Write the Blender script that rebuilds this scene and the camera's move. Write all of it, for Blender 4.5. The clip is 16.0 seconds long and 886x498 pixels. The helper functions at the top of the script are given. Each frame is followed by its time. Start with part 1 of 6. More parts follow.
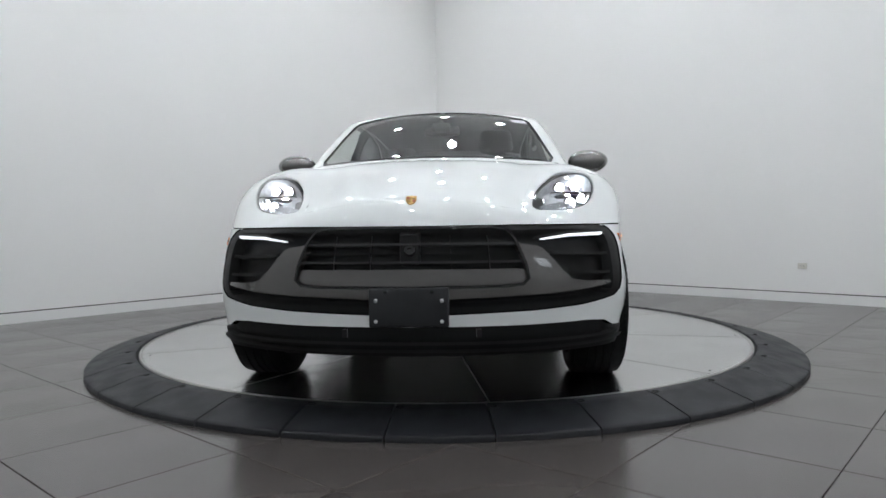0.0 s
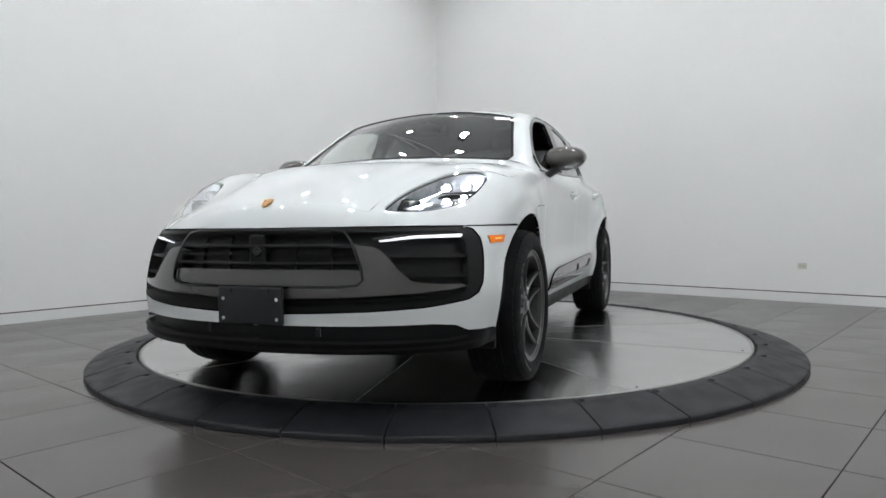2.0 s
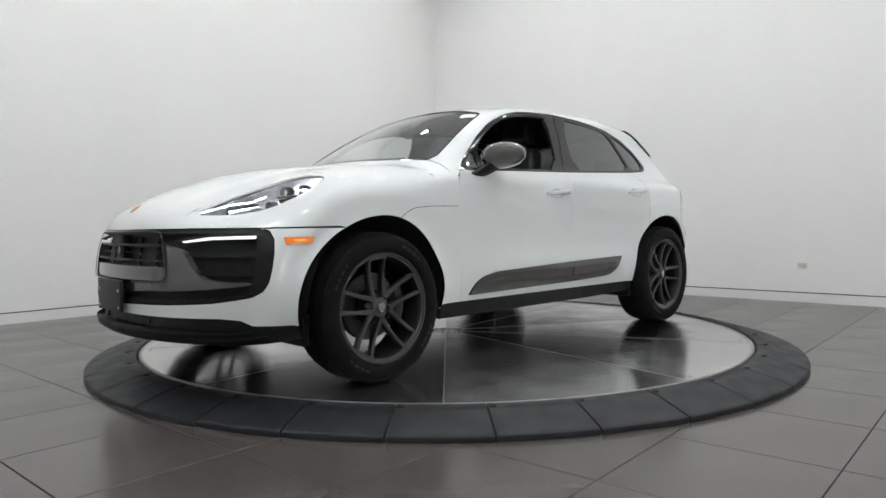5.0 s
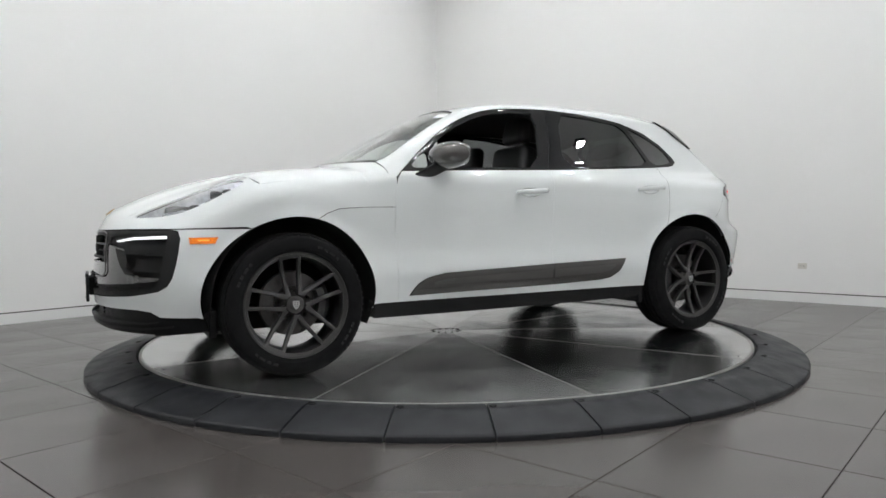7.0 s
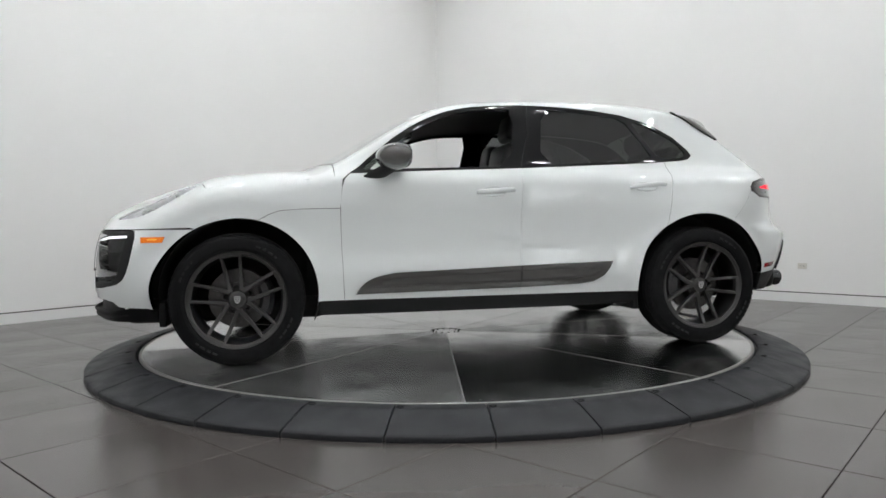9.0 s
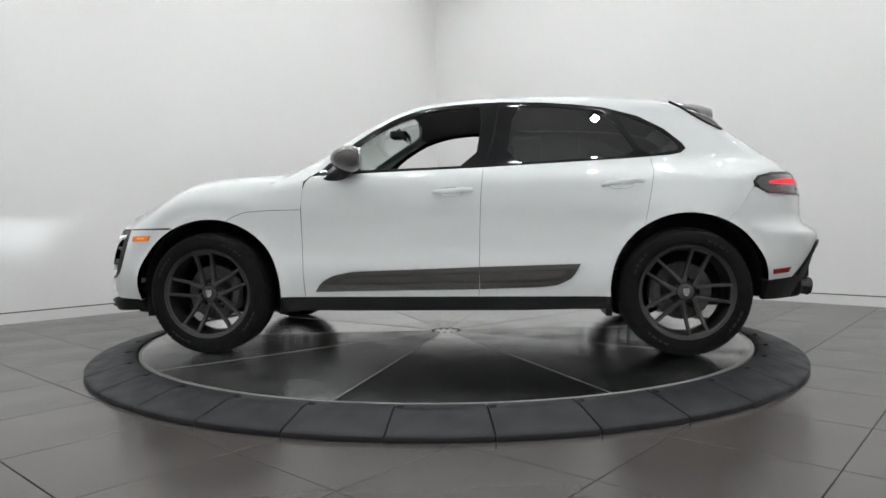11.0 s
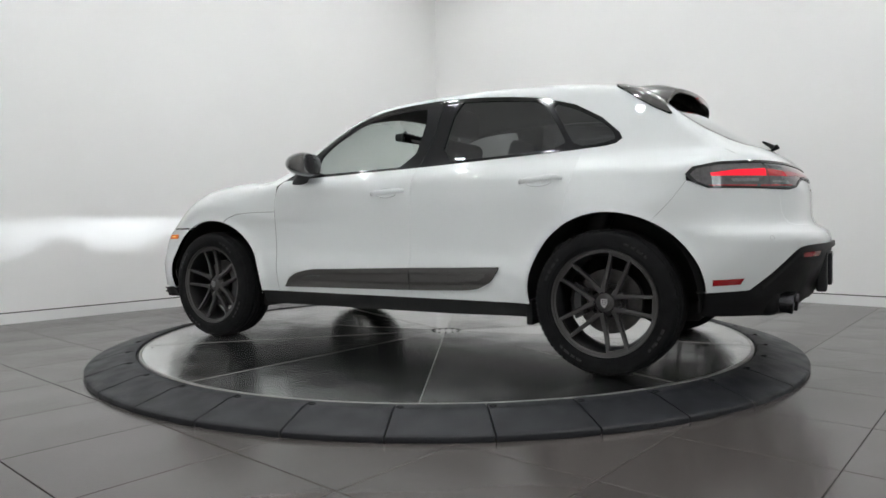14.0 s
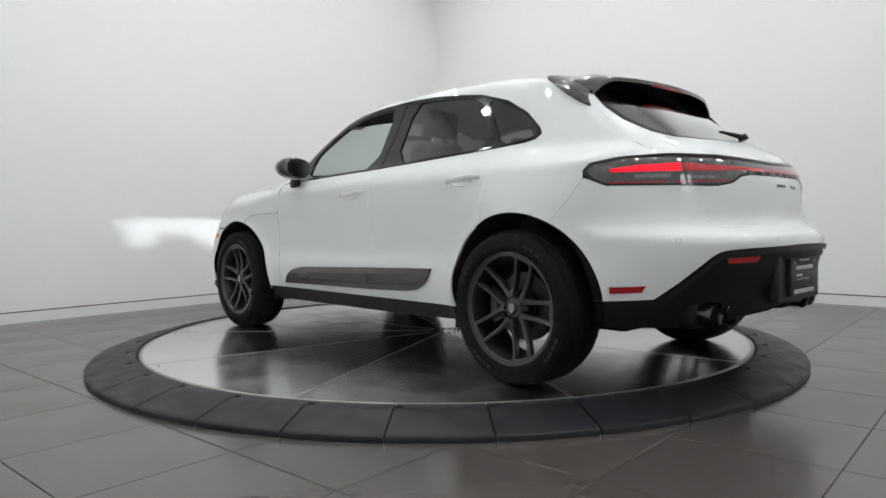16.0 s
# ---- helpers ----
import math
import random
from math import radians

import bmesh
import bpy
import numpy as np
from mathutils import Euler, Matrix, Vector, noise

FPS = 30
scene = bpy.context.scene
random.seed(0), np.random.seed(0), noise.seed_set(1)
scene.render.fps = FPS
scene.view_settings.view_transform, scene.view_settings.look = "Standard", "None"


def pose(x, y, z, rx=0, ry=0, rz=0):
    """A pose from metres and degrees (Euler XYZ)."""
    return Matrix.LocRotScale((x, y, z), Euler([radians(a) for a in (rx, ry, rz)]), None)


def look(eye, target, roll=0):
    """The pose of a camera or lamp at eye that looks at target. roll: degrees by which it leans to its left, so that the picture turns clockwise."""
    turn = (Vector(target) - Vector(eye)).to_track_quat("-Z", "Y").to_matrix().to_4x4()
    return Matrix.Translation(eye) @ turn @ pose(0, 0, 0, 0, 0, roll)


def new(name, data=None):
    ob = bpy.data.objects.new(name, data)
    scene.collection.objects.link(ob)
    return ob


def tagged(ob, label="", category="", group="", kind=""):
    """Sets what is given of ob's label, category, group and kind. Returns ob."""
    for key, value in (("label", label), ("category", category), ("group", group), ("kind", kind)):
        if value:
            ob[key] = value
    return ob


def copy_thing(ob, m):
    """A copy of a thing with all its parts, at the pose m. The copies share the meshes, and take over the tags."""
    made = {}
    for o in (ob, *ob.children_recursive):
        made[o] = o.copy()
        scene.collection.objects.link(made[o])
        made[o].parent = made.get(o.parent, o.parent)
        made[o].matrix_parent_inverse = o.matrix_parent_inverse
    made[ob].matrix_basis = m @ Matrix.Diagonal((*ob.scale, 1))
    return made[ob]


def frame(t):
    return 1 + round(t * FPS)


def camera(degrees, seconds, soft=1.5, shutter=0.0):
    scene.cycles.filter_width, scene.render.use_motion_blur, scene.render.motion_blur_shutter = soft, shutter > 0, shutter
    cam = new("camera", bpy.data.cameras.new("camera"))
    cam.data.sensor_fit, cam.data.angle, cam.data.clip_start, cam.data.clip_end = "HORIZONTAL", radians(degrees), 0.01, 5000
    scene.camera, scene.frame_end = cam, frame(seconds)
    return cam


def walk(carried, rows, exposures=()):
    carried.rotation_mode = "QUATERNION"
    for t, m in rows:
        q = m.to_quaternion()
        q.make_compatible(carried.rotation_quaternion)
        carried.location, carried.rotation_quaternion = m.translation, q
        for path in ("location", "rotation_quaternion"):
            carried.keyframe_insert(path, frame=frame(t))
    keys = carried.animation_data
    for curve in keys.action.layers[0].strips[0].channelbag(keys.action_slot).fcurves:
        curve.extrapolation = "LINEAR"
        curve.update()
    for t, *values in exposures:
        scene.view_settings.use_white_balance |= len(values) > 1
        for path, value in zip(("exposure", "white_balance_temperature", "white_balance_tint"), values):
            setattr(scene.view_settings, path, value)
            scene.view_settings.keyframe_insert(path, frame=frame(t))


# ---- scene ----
# ---------------------------------------------------------------- camera
cam = camera(66.65, 16.0, soft=1.6)
EYE = (0.0, -4.864, 0.758)
AIM = (-0.01417, 0.1326, 0.5854)
walk(cam, [(0.0, look(EYE, AIM, -0.729)), (16.0, look(EYE, AIM, -0.729))],
     exposures=[(0.0, -0.04, 6250, 10), (1.5, -0.02, 6320, 10), (3.0, 0.02, 6430, 10), (4.0, 0.08, 6500, 10), (16.0, 0.08, 6500, 10)])

FLOOR = -0.073          # the tiled floor lies this far under the turntable's top
CEIL = 4.75
TABLE_R = 2.031
CAR_X, CAR_Y = -0.052, 0.009   # the car's middle on the table
TURN_0, TURN_RATE = 266.2313, -8.3314

# ---------------------------------------------------------------- world
world = bpy.data.worlds.new("world")
scene.world = world
world.use_nodes = True
world.node_tree.nodes["Background"].inputs[0].default_value = (0.8, 0.85, 0.9, 1)
world.node_tree.nodes["Background"].inputs[1].default_value = 0.05


# ---------------------------------------------------------------- materials
def material(name, colour, rough=0.5, metal=0.0, noise_scale=0.0, noise_amount=0.0, bump=0.0, bump_scale=200.0,
             coat=0.0, emit=0.0, emit_colour=None, spec=0.5, rough_var=0.0, stretch=(1, 1, 1), fine=0.0, fine_scale=60.0, coat_rough=0.03):
    m = bpy.data.materials.new(name)
    m.use_nodes = True
    nt = m.node_tree
    b = nt.nodes["Principled BSDF"]
    b.inputs["Base Color"].default_value = (*colour, 1)
    b.inputs["Roughness"].default_value = rough
    b.inputs["Metallic"].default_value = metal
    b.inputs["Specular IOR Level"].default_value = spec
    b.inputs["Coat Weight"].default_value = coat
    b.inputs["Coat Roughness"].default_value = coat_rough
    if emit:
        b.inputs["Emission Color"].default_value = (*(emit_colour or colour), 1)
        b.inputs["Emission Strength"].default_value = emit
    if noise_amount or bump or rough_var or fine:
        tc = nt.nodes.new("ShaderNodeTexCoord")
        mp = nt.nodes.new("ShaderNodeMapping")
        mp.inputs["Scale"].default_value = stretch
        nt.links.new(tc.outputs["Object"], mp.inputs["Vector"])

        def nz(scale, detail):
            n = nt.nodes.new("ShaderNodeTexNoise")
            n.inputs["Scale"].default_value = scale
            n.inputs["Detail"].default_value = detail
            nt.links.new(mp.outputs["Vector"], n.inputs["Vector"])
            return n
        if noise_amount or fine:
            n1 = nz(noise_scale or 3.0, 5)
            n2 = nz(fine_scale, 3)
            ad = nt.nodes.new("ShaderNodeMath")
            ad.operation = "MULTIPLY_ADD"
            ad.inputs[1].default_value = fine / max(noise_amount, 1e-3)
            nt.links.new(n2.outputs["Fac"], ad.inputs[0])
            nt.links.new(n1.outputs["Fac"], ad.inputs[2])
            hv = nt.nodes.new("ShaderNodeMapRange")
            hv.inputs["From Min"].default_value = 0.3
            hv.inputs["From Max"].default_value = 0.7 + fine / max(noise_amount, 1e-3)
            hv.inputs["To Min"].default_value = 1 - noise_amount
            hv.inputs["To Max"].default_value = 1 + noise_amount
            nt.links.new(ad.outputs[0], hv.inputs["Value"])
            mx = nt.nodes.new("ShaderNodeVectorMath")
            mx.operation = "SCALE"
            mx.inputs[0].default_value = colour
            nt.links.new(hv.outputs["Result"], mx.inputs["Scale"])
            nt.links.new(mx.outputs["Vector"], b.inputs["Base Color"])
        if rough_var:
            n3 = nz((noise_scale or 3.0) * 1.7, 6)
            rv = nt.nodes.new("ShaderNodeMapRange")
            rv.inputs["From Min"].default_value, rv.inputs["From Max"].default_value = 0.3, 0.7
            rv.inputs["To Min"].default_value, rv.inputs["To Max"].default_value = rough - rough_var, rough + rough_var
            nt.links.new(n3.outputs["Fac"], rv.inputs["Value"])
            nt.links.new(rv.outputs["Result"], b.inputs["Roughness"])
        if bump:
            n4 = nz(bump_scale, 3)
            bp = nt.nodes.new("ShaderNodeBump")
            bp.inputs["Strength"].default_value = bump
            bp.inputs["Distance"].default_value = 0.002
            nt.links.new(n4.outputs["Fac"], bp.inputs["Height"])
            nt.links.new(bp.outputs["Normal"], b.inputs["Normal"])
    return m


def glass_material(name, tint, coating=0.0, rough=0.0):
    """Thin sheet glass: tinted see-through with a mirror gloss on both faces, and a heat-reflecting coating."""
    m = bpy.data.materials.new(name)
    m.use_nodes = True
    nt = m.node_tree
    nt.nodes.remove(nt.nodes["Principled BSDF"])
    out = nt.nodes["Material Output"]
    tr = nt.nodes.new("ShaderNodeBsdfTransparent")
    tr.inputs["Color"].default_value = (*tint, 1)
    gl = nt.nodes.new("ShaderNodeBsdfGlossy")
    gl.inputs["Roughness"].default_value = rough
    gl.inputs["Color"].default_value = (0.96, 0.97, 0.97, 1)
    lw = nt.nodes.new("ShaderNodeLayerWeight")
    pw, sc, up, dn, dv = (nt.nodes.new("ShaderNodeMath") for _ in range(5))
    pw.operation, sc.operation, up.operation, dn.operation, dv.operation = "POWER", "MULTIPLY_ADD", "MULTIPLY", "ADD", "DIVIDE"
    lw.inputs["Blend"].default_value = 0.5
    pw.inputs[1].default_value = 5.0
    sc.inputs[1].default_value, sc.inputs[2].default_value = 0.96, 0.04
    up.inputs[1].default_value, dn.inputs[1].default_value = 2.0, 1.0
    nt.links.new(lw.outputs["Facing"], pw.inputs[0])
    nt.links.new(pw.outputs[0], sc.inputs[0])
    nt.links.new(sc.outputs[0], up.inputs[0])
    nt.links.new(sc.outputs[0], dn.inputs[0])
    nt.links.new(up.outputs[0], dv.inputs[0])
    nt.links.new(dn.outputs[0], dv.inputs[1])
    co = nt.nodes.new("ShaderNodeMath")
    co.operation = "ADD"
    co.inputs[1].default_value = coating
    nt.links.new(dv.outputs[0], co.inputs[0])
    mx = nt.nodes.new("ShaderNodeMixShader")
    nt.links.new(co.outputs[0], mx.inputs[0])
    nt.links.new(tr.outputs[0], mx.inputs[1])
    nt.links.new(gl.outputs[0], mx.inputs[2])
    nt.links.new(mx.outputs[0], out.inputs["Surface"])
    return m


WALL = material("wall_paint", (0.84, 0.838, 0.825), 0.6, noise_scale=0.6, noise_amount=0.012, bump=0.15, bump_scale=90, rough_var=0.06)
OFF_WHITE = material("off_white_wall_paint", (0.76, 0.76, 0.75), 0.6, noise_scale=0.6, noise_amount=0.02, bump=0.15, bump_scale=90, rough_var=0.06)
CEILING = material("ceiling_paint", (0.82, 0.82, 0.82), 0.8, noise_scale=1.0, noise_amount=0.03)
BASEBOARD = material("baseboard_paint", (0.78, 0.78, 0.77), 0.45, noise_scale=2, noise_amount=0.03)
TILE = material("floor_tile", (0.074, 0.0655, 0.0615), 0.23, spec=0.72, noise_scale=1.2, noise_amount=0.10, rough_var=0.04, fine=0.05, fine_scale=120)
GROUT = material("grout", (0.045, 0.042, 0.04), 0.8, noise_scale=9, noise_amount=0.15)
RUBBER = material("ramp_rubber", (0.0125, 0.0135, 0.0162), 0.5, spec=0.28, noise_scale=5, noise_amount=0.25, rough_var=0.08, fine=0.1, fine_scale=180, bump=0.3, bump_scale=240)
BLACK_GAP = material("gap_black", (0.006, 0.006, 0.006), 0.8)
TRIM_STEEL = material("trim_steel", (0.42, 0.41, 0.39), 0.38, 1.0, noise_scale=8, noise_amount=0.1, rough_var=0.08)
LAMP_GLOW = material("lamp_glow", (1, 1, 1), 0.5, emit=233.0, emit_colour=(0.965, 0.985, 1.0))
DAYLIGHT = material("daylight", (0.8, 0.8, 0.8), 0.5, emit=5.0, emit_colour=(0.92, 0.97, 1.0))
LAMP_BODY = material("lamp_body", (0.03, 0.03, 0.03), 0.5)
SOCKET = material("socket_plastic", (0.62, 0.60, 0.55), 0.4)
PAINT = material("white_car_paint", (0.722, 0.746, 0.744), 0.6, spec=0.2, coat=1.0, noise_scale=700, noise_amount=0.006, coat_rough=0.012)
MIRROR_SHELL = material("mirror_shell_grey", (0.062, 0.058, 0.055), 0.18, coat=1.0, noise_scale=900, noise_amount=0.25)
BLACK_PLASTIC = material("black_plastic", (0.0055, 0.0055, 0.006), 0.48, spec=0.25, noise_scale=8, noise_amount=0.15, bump=0.2, bump_scale=500, rough_var=0.06)
GLOSS_BLACK = material("gloss_black", (0.006, 0.006, 0.007), 0.09, spec=0.4, coat=0.2)
TYRE = material("tyre_rubber", (0.0065, 0.0065, 0.0070), 0.75, spec=0.15, noise_scale=14, noise_amount=0.2, bump=0.25, bump_scale=300, rough_var=0.08)


def brushed(name):
    """Brushed steel sheet; each sheet's brushing runs along its own x axis."""
    m = material(name, (0.61, 0.61, 0.60), 0.20, 1.0, noise_scale=2.2, noise_amount=0.12, rough_var=0.045, fine=0.06, fine_scale=45)
    nt = m.node_tree
    b = nt.nodes["Principled BSDF"]
    b.inputs["Anisotropic"].default_value = 0.82
    vt = nt.nodes.new("ShaderNodeVectorTransform")
    vt.vector_type, vt.convert_from, vt.convert_to = "VECTOR", "OBJECT", "WORLD"
    vt.inputs[0].default_value = (1.0, 0.25, 0.0)
    nt.links.new(vt.outputs[0], b.inputs["Tangent"])
    tc = nt.nodes.new("ShaderNodeTexCoord")
    mp = nt.nodes.new("ShaderNodeMapping")
    mp.inputs["Scale"].default_value = (6, 500, 1)
    n = nt.nodes.new("ShaderNodeTexNoise")
    n.inputs["Scale"].default_value = 1.0
    n.inputs["Detail"].default_value = 3
    bp = nt.nodes.new("ShaderNodeBump")
    bp.inputs["Strength"].default_value = 0.010
    bp.inputs["Distance"].default_value = 0.001
    nt.links.new(tc.outputs["Object"], mp.inputs["Vector"])
    nt.links.new(mp.outputs["Vector"], n.inputs["Vector"])
    nt.links.new(n.outputs["Fac"], bp.inputs["Height"])
    nt.links.new(bp.outputs["Normal"], b.inputs["Normal"])
    return m


STEEL = brushed("brushed_steel")
STEEL_B = brushed("brushed_steel_cross")
STEEL_B.node_tree.nodes["Vector Transform"].inputs[0].default_value = (0.25, 1.0, 0.0)


# ---------------------------------------------------------------- mesh helpers
def link(name, bm, mat, parent=None, label="", smooth=True):
    me = bpy.data.meshes.new(name)
    bm.to_mesh(me)
    bm.free()
    for m in (mat if isinstance(mat, (list, tuple)) else [mat]):
        me.materials.append(m)
    if smooth:
        me.shade_smooth()
    ob = new(name, me)
    if parent is not None:
        ob.parent = parent
    if label:
        ob["label"] = label
    return ob


def part(name, bm, mat, parent, label="", smooth=True, sharp=35):
    if smooth:
        for e in bm.edges:
            if len(e.link_faces) == 2 and e.calc_face_angle(0) > radians(sharp):
                e.smooth = False
    return link(name, bm, mat, parent, label, smooth)


def box(bm, lo, hi, m=None, bevel=0.0):
    g = bmesh.ops.create_cube(bm, size=1)
    vs = g["verts"]
    c, d = (Vector(lo) + Vector(hi)) / 2, Vector(hi) - Vector(lo)
    for v in vs:
        v.co = Vector((v.co.x * d.x, v.co.y * d.y, v.co.z * d.z)) + c
    if bevel:
        es = list({e for v in vs for e in v.link_edges})
        r = bmesh.ops.bevel(bm, geom=es, offset=bevel, segments=2, affect="EDGES", profile=0.6)
        vs = list({v for f in r["faces"] for v in f.verts} | {v for v in vs if v.is_valid})
    if m is not None:
        bmesh.ops.transform(bm, matrix=m, verts=vs)
    return vs


def lathe(bm, rings, n=48, axis="y", centre=(0, 0, 0), closed=False):
    """Turn a profile of (radius, along) round an axis."""
    loops = []
    for r, a in rings:
        loop = []
        for i in range(n):
            t = 2 * math.pi * i / n
            c, s = r * math.cos(t), r * math.sin(t)
            p = {"y": (c, a, s), "z": (c, s, a), "x": (a, c, s)}[axis]
            loop.append(bm.verts.new(Vector(p) + Vector(centre)))
        loops.append(loop)
    pairs = list(zip(loops, loops[1:])) + ([(loops[-1], loops[0])] if closed else [])
    for a, b in pairs:
        for i in range(n):
            j = (i + 1) % n
            bm.faces.new((a[i], a[j], b[j], b[i]))
    return loops


def tube(bm, pts, r, n=8, cap=True):
    """A round bar along a polyline."""
    pts = [Vector(p) for p in pts]
    rs = r if isinstance(r, (list, tuple)) else [r] * len(pts)
    loops = []
    for i, p in enumerate(pts):
        d = (pts[min(i + 1, len(pts) - 1)] - pts[max(i - 1, 0)]).normalized()
        up = Vector((0, 0, 1)) if abs(d.z) < 0.9 else Vector((1, 0, 0))
        a = d.cross(up).normalized()
        b = a.cross(d)
        loops.append([bm.verts.new(p + rs[i] * (a * math.cos(2 * math.pi * k / n) + b * math.sin(2 * math.pi * k / n))) for k in range(n)])
    for a, b in zip(loops, loops[1:]):
        for k in range(n):
            bm.faces.new((a[k], a[(k + 1) % n], b[(k + 1) % n], b[k]))
    if cap:
        bm.faces.new(loops[0][::-1])
        bm.faces.new(loops[-1])
    return loops


def slab(bm, outline, thick, m=None):
    """A flat outline (x, y) given a thickness along z."""
    top = [bm.verts.new((x, y, thick / 2)) for x, y in outline]
    bot = [bm.verts.new((x, y, -thick / 2)) for x, y in outline]
    bm.faces.new(top)
    bm.faces.new(bot[::-1])
    n = len(top)
    for i in range(n):
        bm.faces.new((top[i], bot[i], bot[(i + 1) % n], top[(i + 1) % n]))
    bmesh.ops.recalc_face_normals(bm, faces=bm.faces)
    if m is not None:
        bmesh.ops.transform(bm, matrix=m, verts=top + bot)


def thing(name, label, category, group="", kind=""):
    return tagged(new(name), label, category, group, kind)


# ---------------------------------------------------------------- the room
CORNER = (-0.10, 5.535)
DIR_L = Vector((-math.cos(radians(49.1)), -math.sin(radians(49.1)), 0))
DIR_R = Vector((math.cos(radians(-42.9)), math.sin(radians(-42.9)), 0))
LEN_L, LEN_R = 9.6, 9.6


WINDOW_HOLE = (5.18, 5.88, 1.20, 1.98)      # along the wall, and in height


def wall(name, a, b, label, hole=None, paint=WALL):
    a, b = Vector((*a, 0)), Vector((*b, 0))
    d = (b - a).normalized()
    n = Vector((d.y, -d.x, 0))
    if n.dot(-a) < 0:
        n = -n
    bm = bmesh.new()
    L = (b - a).length
    if hole:
        h0, h1, z0, z1 = hole
        box(bm, (-0.15, -0.15, FLOOR), (h0, 0, CEIL))
        box(bm, (h1, -0.15, FLOOR), (L + 0.15, 0, CEIL))
        box(bm, (h0, -0.15, FLOOR), (h1, 0, z0))
        box(bm, (h0, -0.15, z1), (h1, 0, CEIL))
    else:
        box(bm, (-0.15, -0.15, FLOOR), (L + 0.15, 0, CEIL))
    m = Matrix((( d.x, n.x, 0, a.x), (d.y, n.y, 0, a.y), (0, 0, 1, 0), (0, 0, 0, 1)))
    bmesh.ops.transform(bm, matrix=m, verts=bm.verts)
    bmesh.ops.recalc_face_normals(bm, faces=bm.faces)
    w = tagged(link(name, bm, paint, smooth=False), label, "wall", kind="structure")
    bm = bmesh.new()
    box(bm, (0.0, 0.002, FLOOR), (L, 0.010, 0.022))
    bmesh.ops.transform(bm, matrix=m, verts=bm.verts)
    bmesh.ops.recalc_face_normals(bm, faces=bm.faces)
    bb = tagged(link("baseboard", bm, BASEBOARD, smooth=False), "low flush white painted baseboard along the wall", "baseboard", kind="structure")
    bm = bmesh.new()
    box(bm, (0.0, 0.0005, 0.022), (L, 0.0065, 0.031))
    bmesh.ops.transform(bm, matrix=m, verts=bm.verts)
    bmesh.ops.recalc_face_normals(bm, faces=bm.faces)
    tagged(link("trim", bm, BLACK_GAP, smooth=False), "thin dark shadow-gap trim above the white baseboard", "trim", kind="structure")
    return m


C0 = Vector((*CORNER, 0))
C_L, C_R = C0 + DIR_L * LEN_L, C0 + DIR_R * LEN_R
C_B = C0 + DIR_L * LEN_L + DIR_R * LEN_R
M_WL = wall("wall_left", C0[:2], C_L[:2], "plain white matt painted studio wall")
M_WR = wall("wall_right", C0[:2], C_R[:2], "plain white matt painted studio wall with a socket")
wall("wall_front", C_L[:2], C_B[:2], "plain off-white painted studio wall", paint=OFF_WHITE)
M_WB = wall("wall_back", C_R[:2], C_B[:2], "plain off-white painted studio wall with a slatted window", WINDOW_HOLE, OFF_WHITE)


def plan_slab(name, z0, z1, mat, label, category, grow=0.3):
    bm = bmesh.new()
    c = (C0 + C_B) / 2
    pts = [c + (p - c) * (1 + grow / 6) for p in (C0, C_L, C_B, C_R)]
    lo = [bm.verts.new((p.x, p.y, z0)) for p in pts]
    hi = [bm.verts.new((p.x, p.y, z1)) for p in pts]
    bm.faces.new(lo[::-1])
    bm.faces.new(hi)
    for i in range(4):
        bm.faces.new((lo[i], lo[(i + 1) % 4], hi[(i + 1) % 4], hi[i]))
    bmesh.ops.recalc_face_normals(bm, faces=bm.faces)
    return tagged(link(name, bm, mat, smooth=False), label, category, kind="structure")


floor = plan_slab("floor", FLOOR - 0.2, FLOOR - 0.006, GROUT, "large dark grey porcelain floor tiles with thin joints", "floor")
ceiling = plan_slab("ceiling", CEIL, CEIL + 0.2, CEILING, "grey studio ceiling with round spotlights", "ceiling")


def slatted_window():
    """The daylit window in the wall behind the camera, with an upright frame and a blind's slats."""
    h0, h1, z0, z1 = WINDOW_HOLE
    t = thing("window_1", "small daylit window with white frame and blind slats", "window", kind="structure")
    t.matrix_basis = M_WB
    for name, lo, hi in (("window_frame", (h0, -0.10, z0), (h0 + 0.04, -0.05, z1)), ("window_frame", (h1 - 0.04, -0.10, z0), (h1, -0.05, z1)),
                         ("window_frame", (h0 + 0.04, -0.10, z0), (h1 - 0.04, -0.05, z0 + 0.04)), ("window_frame", (h0 + 0.04, -0.10, z1 - 0.04), (h1 - 0.04, -0.05, z1)),
                         ("mullion", ((h0 + h1) / 2 - 0.02, -0.10, z0 + 0.04), ((h0 + h1) / 2 + 0.02, -0.05, z1 - 0.04))):
        bm = bmesh.new()
        box(bm, lo, hi)
        part(name, bm, BASEBOARD, t, smooth=False)
    for k in range(6):
        bm = bmesh.new()
        z = z0 + 0.10 + 0.115 * k
        box(bm, (h0 + 0.04, -0.045, z), (h1 - 0.04, -0.030, z + 0.022))
        part("slat", bm, LAMP_BODY, t, smooth=False)
    bm = bmesh.new()
    q = [bm.verts.new((x, -0.148, z)) for x, z in ((h0, z0), (h1, z0), (h1, z1), (h0, z1))]
    bm.faces.new(q)
    part("daylight", bm, DAYLIGHT, t, "bright daylight sky", smooth=False)


slatted_window()


